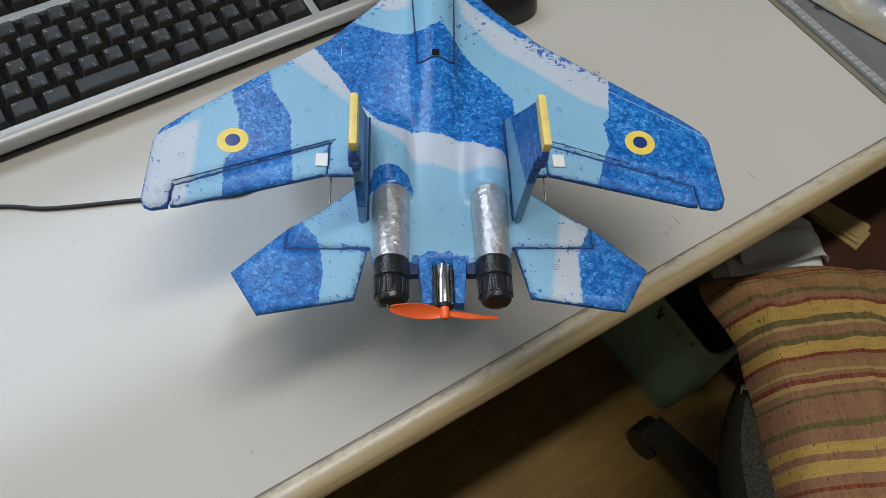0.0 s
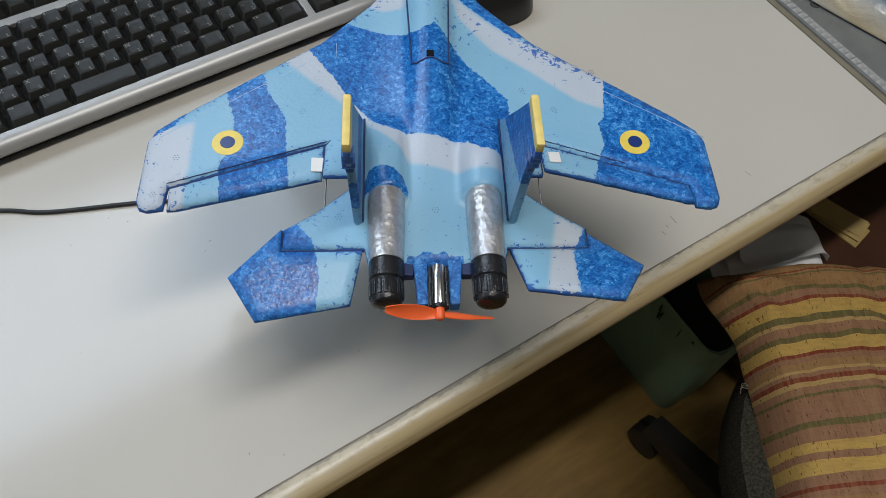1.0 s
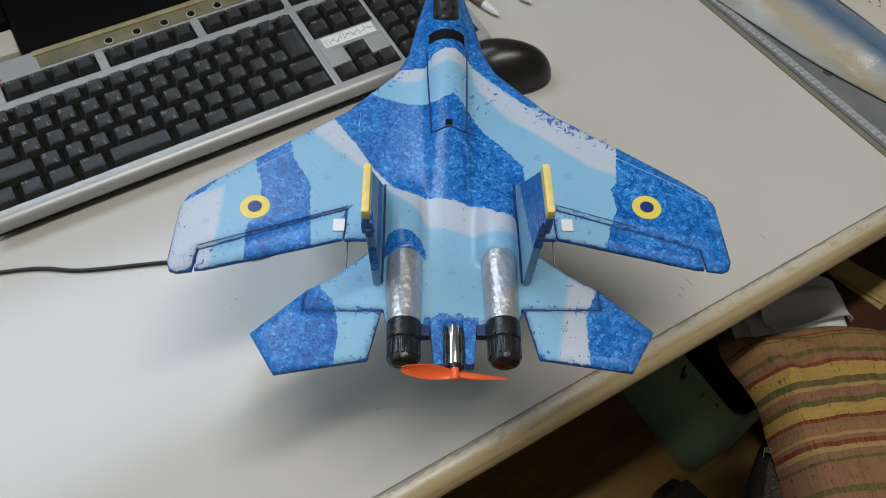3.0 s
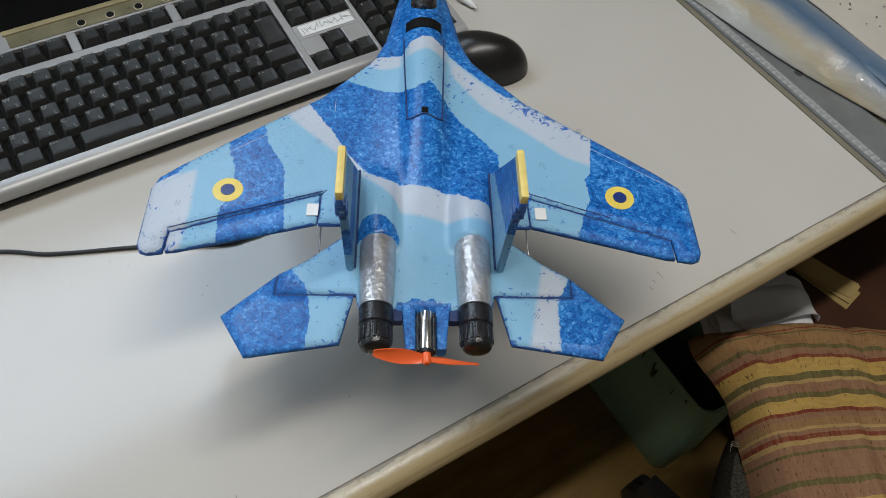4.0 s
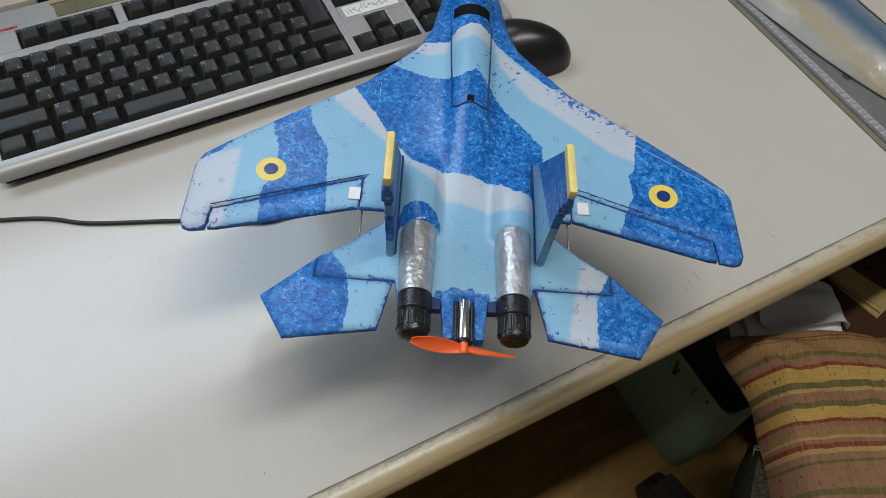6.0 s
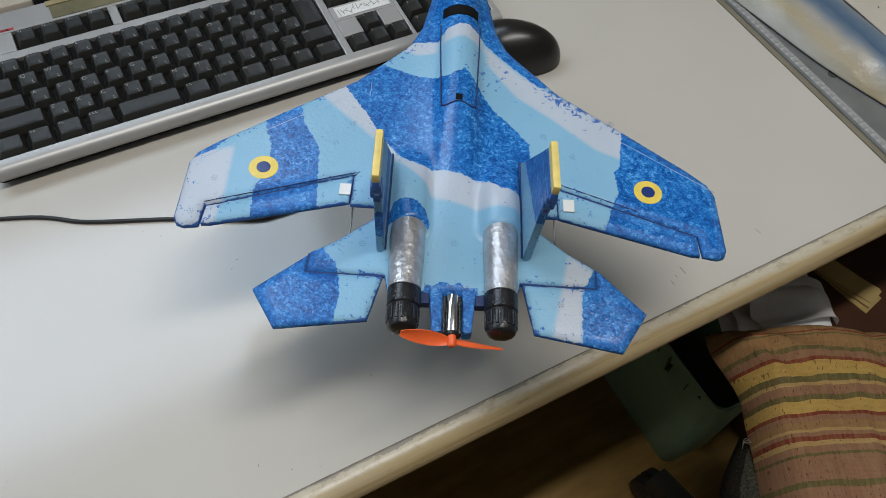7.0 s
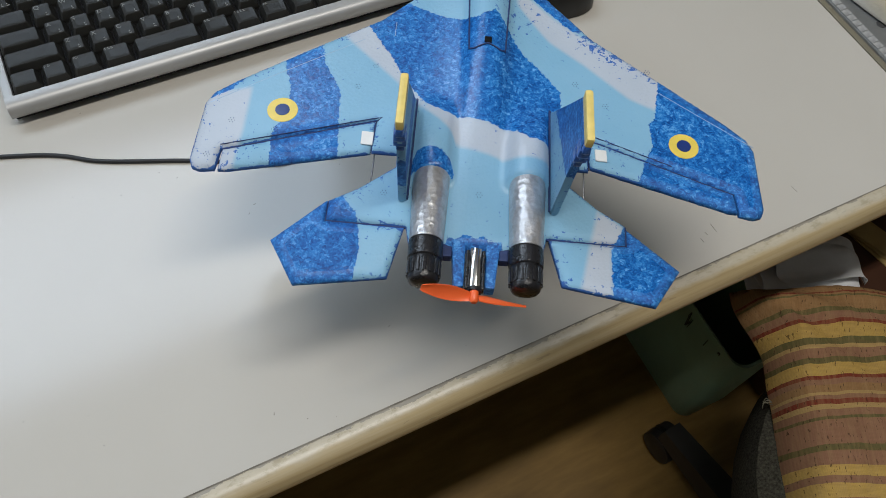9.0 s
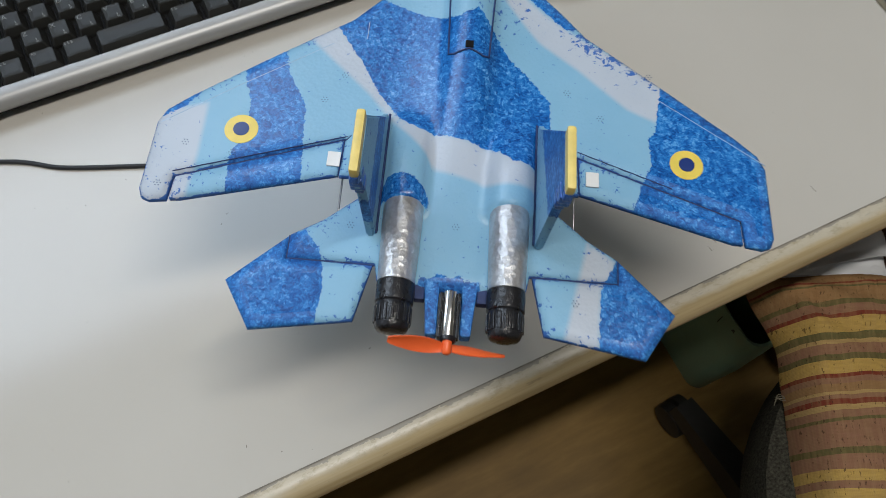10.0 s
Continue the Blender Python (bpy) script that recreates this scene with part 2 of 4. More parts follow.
def wood_floor_material():
    m, t, b = nodes_of("floor_boards")
    v = coords(t, (1.2, 7, 1))
    g = noise_node(t, v, 6, 6, 0.65)
    c = ramp(t, g, [(0.3, (0.24, 0.140, 0.034)), (0.55, (0.31, 0.185, 0.048)), (0.75, (0.38, 0.235, 0.068))])
    st = noise_node(t, coords(t), 9, 4)
    c = mix(t, math_node(t, "MULTIPLY", st, 0.5), c, (0.035, 0.019, 0.007))
    t.links.new(c, b.inputs["Base Color"])
    b.inputs["Roughness"].default_value = 0.5
    b.inputs["Specular IOR Level"].default_value = 0.25
    bump(t, b, g, 0.15, 0.001)
    return m


def metal_paint(name):
    """Silver foil paint, blotchy and dented, as on a foam nacelle."""
    m, t, b = nodes_of(name)
    v = coords(t)
    n1, n2 = noise_node(t, v, 240, 5, 0.7), noise_node(t, v, 600, 3)
    t.links.new(ramp(t, n1, [(0.3, (0.43, 0.42, 0.41)), (0.5, (0.54, 0.54, 0.55)), (0.7, (0.63, 0.64, 0.66))]), b.inputs["Base Color"])
    b.inputs["Metallic"].default_value = 0.72
    r = t.nodes.new("ShaderNodeMapRange")
    r.inputs["To Min"].default_value, r.inputs["To Max"].default_value = 0.30, 0.42
    t.links.new(n2, r.inputs["Value"])
    t.links.new(r.outputs[0], b.inputs["Roughness"])
    vor = t.nodes.new("ShaderNodeTexVoronoi")
    vor.inputs["Scale"].default_value = 320
    t.links.new(v, vor.inputs["Vector"])
    bump(t, b, math_node(t, "ADD", n1, vor.outputs["Distance"]), 0.38, 0.0009)
    return m


CAMO, STRIPES, DESK_TOP, DESK_EDGE, FLOOR = camo_material(), stripes_material(), desk_material(), edge_material(), wood_floor_material()
SILVER_FOAM = metal_paint("silver_foil_paint")
BLACK_FOAM = surface("black_gloss_paint", (0.012, 0.012, 0.014), 0.28, 0, 0.4, 150, 500, 0.5, 0.0008)
CANOPY = surface("dark_canopy_paint", (0.075, 0.073, 0.075), 0.3, 0.6, 0.85, 260, 800, 0.6, 0.0007)
YELLOW = surface("yellow_paint", (0.70, 0.55, 0.17), 0.45, 0, 0.12, 150, 700, 0.2)
YELLOW_DECAL = surface("yellow_sticker", (0.75, 0.57, 0.10), 0.35, 0, 0.06, 150, 900, 0.05)
NAVY_DECAL = surface("navy_sticker", (0.012, 0.035, 0.17), 0.35, 0, 0.1, 150, 900, 0.05)
SEAM = surface("dark_seam", (0.010, 0.03, 0.12), 0.6, 0, 0.3, 200, 700, 0.1)
BLUE_LUMP = surface("blue_lumpy_paint", (0.03, 0.13, 0.47), 0.32, 0, 0.6, 260, 700, 0.5, 0.0006)
PANEL_LINE = surface("moulded_line", (0.30, 0.43, 0.58), 0.5, 0, 0.3, 200, 700, 0.1)
MONITOR_BLACK = surface("matt_black_plastic", (0.003, 0.003, 0.0032), 0.8, 0, 0.3, 60, 900, 0.05, 0.0002, 0.1)
CARD = surface("grey_card", (0.19, 0.17, 0.12), 0.6, 0, 0.1, 30, 500, 0.1)
WHITE_TAPE = surface("white_tape", (0.72, 0.72, 0.70), 0.5, 0, 0.06, 100, 500, 0.1)
CHROME = surface("polished_steel", (0.72, 0.70, 0.68), 0.14, 1.0, 0.08, 100, 400, 0.03)
ORANGE = surface("orange_plastic", (0.85, 0.13, 0.03), 0.38, 0, 0.05, 60, 500, 0.03)
STEEL = surface("wire_steel", (0.25, 0.25, 0.26), 0.35, 1.0, 0.1, 100, 400, 0.03)
KB_SILVER = surface("silver_plastic", (0.36, 0.355, 0.345), 0.36, 0.25, 0.08, 14, 900, 0.08)
KB_BLACK = surface("black_tray_plastic", (0.005, 0.005, 0.005), 0.7, 0, 0.3, 60, 900, 0.1, 0.0004, 0.15)
KEY = surface("key_plastic", (0.021, 0.021, 0.019), 0.45, 0, 0.35, 40, 1400, 0.15, 0.0002, 0.42)
KEY_PRINT = surface("key_print", (0.24, 0.245, 0.23), 0.5, 0, 0.4, 500, 1500, 0.0)
RIDGE = surface("yellowed_ridge", (0.30, 0.25, 0.13), 0.4, 0, 0.25, 50, 600, 0.15)
TAPE = surface("yellowed_tape", (0.165, 0.15, 0.085), 0.3, 0, 0.25, 50, 600, 0.15)
MOUSE = surface("mouse_plastic", (0.012, 0.011, 0.010), 0.3, 0, 0.2, 30, 900, 0.03)
RUBBER = surface("black_cable_rubber", (0.016, 0.016, 0.018), 0.5, 0, 0.2, 60, 900, 0.05)
GREEN = surface("green_bin_plastic", (0.24, 0.385, 0.27), 0.42, 0, 0.14, 12, 500, 0.08)
DARK_DIRT = surface("dark_scuff", (0.02, 0.025, 0.02), 0.7, 0, 0.3, 100, 500, 0.1)
SCRATCH = surface("scratched_laminate", (0.20, 0.18, 0.15), 0.6, 0, 0.3, 100, 500, 0.1)
PAPER = surface("white_paper", (0.82, 0.83, 0.84), 0.75, 0, 0.08, 20, 500, 0.1)
MANILA = surface("manila_envelope", (0.46, 0.33, 0.12), 0.7, 0, 0.12, 20, 500, 0.1)
BROWN = surface("brown_cabinet_wood", (0.075, 0.028, 0.013), 0.45, 0, 0.35, 12, 200, 0.15)
TWEED = surface("grey_tweed", (0.065, 0.062, 0.047), 0.95, 0, 0.75, 420, 1000, 0.8, 0.0012, 0.2)
CHAIR_BLACK = surface("chair_black_plastic", (0.018, 0.017, 0.016), 0.45, 0, 0.3, 20, 500, 0.1)
WALL = surface("wall_paint", (0.33, 0.315, 0.28), 0.8, 0, 0.05, 3, 200, 0.1)
CEIL = surface("ceiling_paint", (0.52, 0.505, 0.475), 0.85, 0, 0.05, 3, 200, 0.1)
FRAME_WHITE = surface("window_frame_paint", (0.6, 0.6, 0.58), 0.5, 0, 0.06, 10, 300, 0.1)
GREY_METAL = surface("grey_metal", (0.30, 0.31, 0.31), 0.4, 0.6, 0.15, 30, 600, 0.08)
BEIGE = surface("beige_plastic", (0.45, 0.40, 0.30), 0.5, 0, 0.1, 20, 500, 0.05)
SCALE_GREY = surface("worn_scale_print", (0.36, 0.36, 0.355), 0.5, 0, 0.3, 120, 500, 0.1)
CREAM = surface("cream_paper", (0.50, 0.455, 0.385), 0.7, 0, 0.06, 20, 500, 0.1)
SCALE_INK = surface("scale_ink", (0.05, 0.05, 0.05), 0.6, 0, 0.1, 100, 500, 0.0)


# ---- builders ----
def link(name, me, material, parent=None, label=""):
    ob = new(name, me)
    if material and not me.materials:
        me.materials.append(material)
    ob.parent = parent
    return tagged(ob, label)


def part(name, bm, material, parent=None, label="", smooth=False):
    me = bpy.data.meshes.new(name)
    bmesh.ops.recalc_face_normals(bm, faces=bm.faces)
    for f in bm.faces:
        f.smooth = smooth
    if smooth:
        for e in bm.edges:
            e.smooth = e.calc_face_angle(0.0) < 0.75
    bm.to_mesh(me)
    bm.free()
    return link(name, me, material, parent, label)


def thing(name, m, label, category, group="", kind=""):
    ob = new(name)
    ob.empty_display_size = 0.02
    ob.matrix_world = m
    return tagged(ob, label, category, group, kind)


def box(bm, x0, x1, y0, y1, z0, z1, bevel=0.0):
    vs = bmesh.ops.create_cube(bm, size=1.0, matrix=Matrix.Translation(((x0 + x1) / 2, (y0 + y1) / 2, (z0 + z1) / 2)) @ Matrix.Diagonal((x1 - x0, y1 - y0, z1 - z0, 1)))["verts"]
    if bevel:
        es = list({e for v in vs for e in v.link_edges})
        bmesh.ops.bevel(bm, geom=es, offset=bevel, segments=2, affect="EDGES", profile=0.6)
    return bm


def block(*a, bevel=0.0):
    return box(bmesh.new(), *a, bevel=bevel)


def lathe(profile, n=24, axis="Y"):
    """Turned body: profile of (along, radius)."""
    bm = bmesh.new()
    rings = []
    for a, r in profile:
        ring = []
        for i in range(n):
            c, s = math.cos(2 * math.pi * i / n), math.sin(2 * math.pi * i / n)
            ring.append(bm.verts.new((r * c, a, r * s) if axis == "Y" else (r * c, r * s, a)))
        rings.append(ring)
    for p, q in zip(rings, rings[1:]):
        for i in range(n):
            bm.faces.new((p[i], p[(i + 1) % n], q[(i + 1) % n], q[i]))
    bm.faces.new(rings[0])
    bm.faces.new(rings[-1])
    return bm


def tube(name, points, radius, material, parent=None, label="", cyclic=False):
    cu = bpy.data.curves.new(name, "CURVE")
    cu.dimensions, cu.bevel_depth, cu.bevel_resolution = "3D", radius, 3
    sp = cu.splines.new("POLY")
    sp.points.add(len(points) - 1)
    for p, q in zip(sp.points, points):
        p.co = (*q, 1)
    sp.use_cyclic_u = cyclic
    cu.use_fill_caps = True
    cu.materials.append(material)
    ob = new(name, cu)
    ob.parent = parent
    return tagged(ob, label)


def smooth_line(pts, n=8):
    """Catmull-Rom through pts."""
    P = [Vector(p) for p in pts]
    P = [2 * P[0] - P[1], *P, 2 * P[-1] - P[-2]]
    out = []
    for a, b, c, d in zip(P, P[1:], P[2:], P[3:]):
        for i in range(n):
            s = i / n
            out.append(0.5 * (2 * b + (c - a) * s + (2 * a - 5 * b + 4 * c - d) * s * s + (3 * b - a - 3 * c + d) * s**3))
    return out + [P[-2]]


# ---- the room ----
X0, X1, Y0, Y1, CEILING = -1.7, 2.1, -2.4, WALL_Y, 2.55
tagged(part("floor", block(X0 - 0.1, X1 + 0.1, Y0 - 0.1, Y1 + 0.1, -0.05, 0.0), FLOOR), "worn brown wooden floor in the shade under the desk", "floor", kind="structure")
tagged(part("ceiling", block(X0 - 0.1, X1 + 0.1, Y0 - 0.1, Y1 + 0.1, CEILING, CEILING + 0.05), CEIL), "plain off-white painted ceiling", "ceiling", kind="structure")
bm = bmesh.new()
box(bm, X0 - 0.1, X0, Y0, WEST[0], 0, CEILING)
box(bm, X0 - 0.1, X0, WEST[1], Y1, 0, CEILING)
box(bm, X0 - 0.1, X0, WEST[0], WEST[1], 0, WEST[2])
box(bm, X0 - 0.1, X0, WEST[0], WEST[1], WEST[3], CEILING)
tagged(part("wall_west", bm, WALL), "plain beige painted wall", "wall", kind="structure")
tagged(part("wall_east", block(X1, X1 + 0.1, Y0, Y1, 0, CEILING), WALL), "plain beige painted wall", "wall", kind="structure")
tagged(part("wall_south", block(X0 - 0.1, X1 + 0.1, Y0 - 0.1, Y0, 0, CEILING), WALL), "plain beige painted wall", "wall", kind="structure")
bm = bmesh.new()
box(bm, X0 - 0.1, WIN[0], Y1, Y1 + 0.1, 0, CEILING)
box(bm, WIN[1], X1 + 0.1, Y1, Y1 + 0.1, 0, CEILING)
box(bm, WIN[0], WIN[1], Y1, Y1 + 0.1, 0, WIN[2])
box(bm, WIN[0], WIN[1], Y1, Y1 + 0.1, WIN[3], CEILING)
tagged(part("wall_north", bm, WALL), "plain beige painted wall with a wide window", "wall", kind="structure")
window = thing("window_1", pose((WIN[0] + WIN[1]) / 2, Y1 + 0.05, WIN[2]), "wide window with a plain white frame", "window", kind="structure")
hw, hh = (WIN[1] - WIN[0]) / 2, WIN[3] - WIN[2]
for a in ((-hw, hw, -0.02, 0.02, 0, 0.04), (-hw, hw, -0.02, 0.02, hh - 0.04, hh), (-hw, -hw + 0.04, -0.02, 0.02, 0.04, hh - 0.04), (hw - 0.04, hw, -0.02, 0.02, 0.04, hh - 0.04)):
    part("window_frame", block(*a, bevel=0.004), FRAME_WHITE, window)

window = thing("window_2", pose(X0 - 0.05, (WEST[0] + WEST[1]) / 2, WEST[2], 0, 0, 90), "wide side window with a plain white frame", "window", kind="structure")
hw, hh = (WEST[1] - WEST[0]) / 2, WEST[3] - WEST[2]
for a in ((-hw, hw, -0.02, 0.02, 0, 0.04), (-hw, hw, -0.02, 0.02, hh - 0.04, hh), (-hw, -hw + 0.04, -0.02, 0.02, 0.04, hh - 0.04), (hw - 0.04, hw, -0.02, 0.02, 0.04, hh - 0.04)):
    part("window_frame", block(*a, bevel=0.004), FRAME_WHITE, window)

panel = thing("ceiling_light", pose(PANEL[0], PANEL[1], PANEL[2]), "long slim white ceiling light fitting, lit", "ceiling light")
part("housing", block(-0.62, 0.62, -0.075, 0.075, -0.035, 0.02, bevel=0.004), FRAME_WHITE, panel)

# ---- the desk ----
FRONT, SEAM_Y = -0.3380, -0.3205
desk = thing("desk", pose(0, 0, 0), "grey-beige laminate office desk with a worn rounded vinyl edge", "desk")
part("desktop", block(-0.95, 1.35, SEAM_Y, 0.58, DESK - 0.0275, DESK, bevel=0.0006), DESK_TOP, desk)
bm = bmesh.new()
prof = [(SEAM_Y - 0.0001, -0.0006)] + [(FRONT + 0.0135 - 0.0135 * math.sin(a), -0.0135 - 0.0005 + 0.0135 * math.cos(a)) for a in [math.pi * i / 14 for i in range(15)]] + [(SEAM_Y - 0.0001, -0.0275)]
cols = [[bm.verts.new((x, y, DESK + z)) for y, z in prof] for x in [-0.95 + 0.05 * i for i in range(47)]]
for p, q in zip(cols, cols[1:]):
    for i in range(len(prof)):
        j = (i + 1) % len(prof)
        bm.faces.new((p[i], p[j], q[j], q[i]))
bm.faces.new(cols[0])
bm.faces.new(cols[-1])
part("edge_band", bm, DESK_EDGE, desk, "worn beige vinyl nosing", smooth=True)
part("seam_line", block(-0.95, 1.35, SEAM_Y - 0.0005, SEAM_Y + 0.0001, DESK - 0.0012, DESK + 0.00012), surface("seam_dirt", (0.25, 0.23, 0.19), 0.8, 0, 0.5, 60, 400, 0.2), desk, "dirty seam between top and nosing")
part("back_panel", block(-0.93, 1.33, 0.50, 0.52, 0.05, DESK - 0.032), BROWN, desk)
part("side_panel", block(-0.93, -0.90, -0.28, 0.50, 0.0, DESK - 0.032), BROWN, desk)
part("side_panel", block(1.29, 1.33, -0.28, 0.50, 0.0, DESK - 0.032), BROWN, desk)
part("apron", block(-0.90, 1.29, -0.26, -0.24, DESK - 0.10, DESK - 0.032), BROWN, desk)

# short scratches and specks on the laminate
for x, y, ln, turn in ((0.4300, -0.2970, 0.0075, -88), (0.4160, -0.3025, 0.004, -85), (0.4220, -0.2990, 0.003, -80), (0.1300, -0.1430, 0.0020, 10), (0.1240, -0.1490, 0.0014, 40), (0.0900, -0.2950, 0.0018, 70), (0.5090, -0.2940, 0.006, -80), (0.1800, -0.2700, 0.0016, 15)):
    part("scratch", block(-ln / 2, ln / 2, -0.00022, 0.00022, 0, 0.0001), SCRATCH, desk, "short faint scratch").matrix_local = pose(x, y, DESK, 0, 0, turn)

# ---- the model aeroplane: x to its right, y to its nose ----
ORIGIN, HEADING = Vector((0.2032, -0.3228, 0.84)), -29.7
plane = thing("model_airplane", pose(*ORIGIN, 0, 0, HEADING), "blue camouflaged foam model jet with twin fins and an orange propeller", "model airplane")


def sd_poly(p, poly):
    """Distance to a closed outline, positive inside."""
    x, y = p
    inside, best = False, 1e9
    for (ax, ay), (bx, by) in zip(poly, poly[1:] + poly[:1]):
        if (ay > y) != (by > y) and x < ax + (y - ay) * (bx - ax) / (by - ay):
            inside = not inside
        dx, dy = bx - ax, by - ay
        s = max(0.0, min(1.0, ((x - ax) * dx + (y - ay) * dy) / (dx * dx + dy * dy + 1e-15)))
        best = min(best, math.hypot(x - ax - s * dx, y - ay - s * dy))
    return best if inside else -best


def mm(*pts):
    return [(a / 1000, b / 1000) for a, b in pts]


BLUE = [
    mm((-78, 190), (-74, 180), (-57, 156), (-47, 139), (-33, 122), (-19, 115), (-2, 112), (16, 107), (26, 99), (39, 97), (47, 120), (45, 144), (33, 158), (20, 170), (14, 180), (11, 184), (2, 194), (-8, 187), (-16, 190), (-29, 194), (-45, 201), (-60, 207)),
    mm((-60, 226), (-42, 221), (-36, 227), (-17, 225), (-11, 232), (1, 236), (11, 232), (16, 227), (32, 213), (53, 194), (75, 200), (40, 400), (-40, 400)),
    mm((107, 170), (104, 147), (102, 130), (98, 126), (100, 112), (90, 83), (91, 55), (180, 55), (180, 170)),
    mm((-122, 160), (-120, 142), (-114, 126), (-113, 108), (-119, 91), (-116, 60), (-80, 60), (-80, 79), (-83, 106), (-85, 128), (-97, 147), (-103, 170)),
    mm((-62, 37), (-60, 25), (-62, -5), (-120, -5), (-120, 60), (-81, 60), (-79, 51), (-73, 55), (-64, 44)),
    mm((85, 60), (78, 46), (74, 37), (73, -5), (130, -5), (130, 60)),
    mm((-165, 125), (-165, 113), (-157, 112), (-147, 120), (-140, 132)),
    mm((-38, 70), (-14, 70), (-14, 77), (-22, 83), (-30, 85), (-38, 82)),
    mm((-15, 36), (-10, 33), (-5, 37), (0, 34), (5, 37), (9, 33), (15, 36), (15, 25), (-15, 25)),
]
GREY = [
    mm((-90, 172), (-74, 184), (-50, 147), (-33, 122), (-19, 115), (-2, 112), (16, 107), (26, 99), (40, 96), (40, 84), (19, 84), (9, 88), (-12, 93), (-33, 116), (-52, 138)),
    mm((15, 226), (40, 204), (56, 192), (110, 162), (103, 137), (87, 144), (60, 167), (38, 183), (17, 209)),
    mm((-165, 112), (-136, 123), (-135, 91), (-137, 55), (-165, 55)),
    mm((67, 62), (82, 52), (74, 37), (73, 0), (55, 0), (62, 36)),
    mm((-44, 221), (-36, 227), (-17, 225), (-17, 214), (-30, 214)), mm((-13, 233), (1, 238), (13, 233), (13, 219), (0, 224), (-13, 219)),
]
# the paint bands follow the airframe's true axis
BLUE, GREY = ([[(x * 0.99984 + (y - 0.115) * 0.018, (y - 0.115) * 0.99984 - x * 0.018 + 0.115) for x, y in q] for q in polys] for polys in (BLUE, GREY))
HALF = mm((0, 372), (6, 360), (10, 342), (13, 322), (15, 303), (19, 285), (26, 246), (33, 228), (41, 218), (54, 204), (66, 190), (108, 159), (146, 130), (157, 120), (160.5, 112), (161, 72), (159, 67), (155, 65.5),
          (146.5, 66.8), (145.5, 80.5), (61, 110.5), (62, 88), (47.5, 88), (47, 79), (66, 62.5), (81, 53), (81, 40.5), (38, 40.5), (36, 31), (13, 29), (0, 29))


def step01(a, b, x):
    s = max(0.0, min(1.0, (x - a) / (b - a)))
    return s * s * (3 - 2 * s)


def spine(f):
    pts = [(0.0, 0.002), (0.06, 0.003), (0.10, 0.005), (0.13, 0.008), (0.165, 0.0125), (0.25, 0.0145), (0.275, 0.014), (0.30, 0.016), (0.335, 0.010), (0.372, 0.001)]
    return float(np.interp(f, [p[0] for p in pts], [p[1] for p in pts]))


def top_of(r, f):
    """Height of the upper skin over the flat wing: spine and nacelle humps."""
    w = 0.0155 if f < 0.26 else 0.0155 - 0.02 * min(0.1, f - 0.26)
    h = spine(f) * max(0.0, 1 - (r / w) ** 2) ** 0.55 if abs(r) < w else 0.0
    h = max(h, 0.55 * spine(f) * math.exp(-((r / 0.022) ** 2)))
    c = abs(r) - 0.0265
    if abs(c) < 0.0115 and f < 0.15:
        n = step01(0.138, 0.088, f) * step01(0.066, 0.073, f)
        h = max(h, n * (0.005 + math.sqrt(max(0, 0.0115**2 - c * c))) * 0.80)
    return h


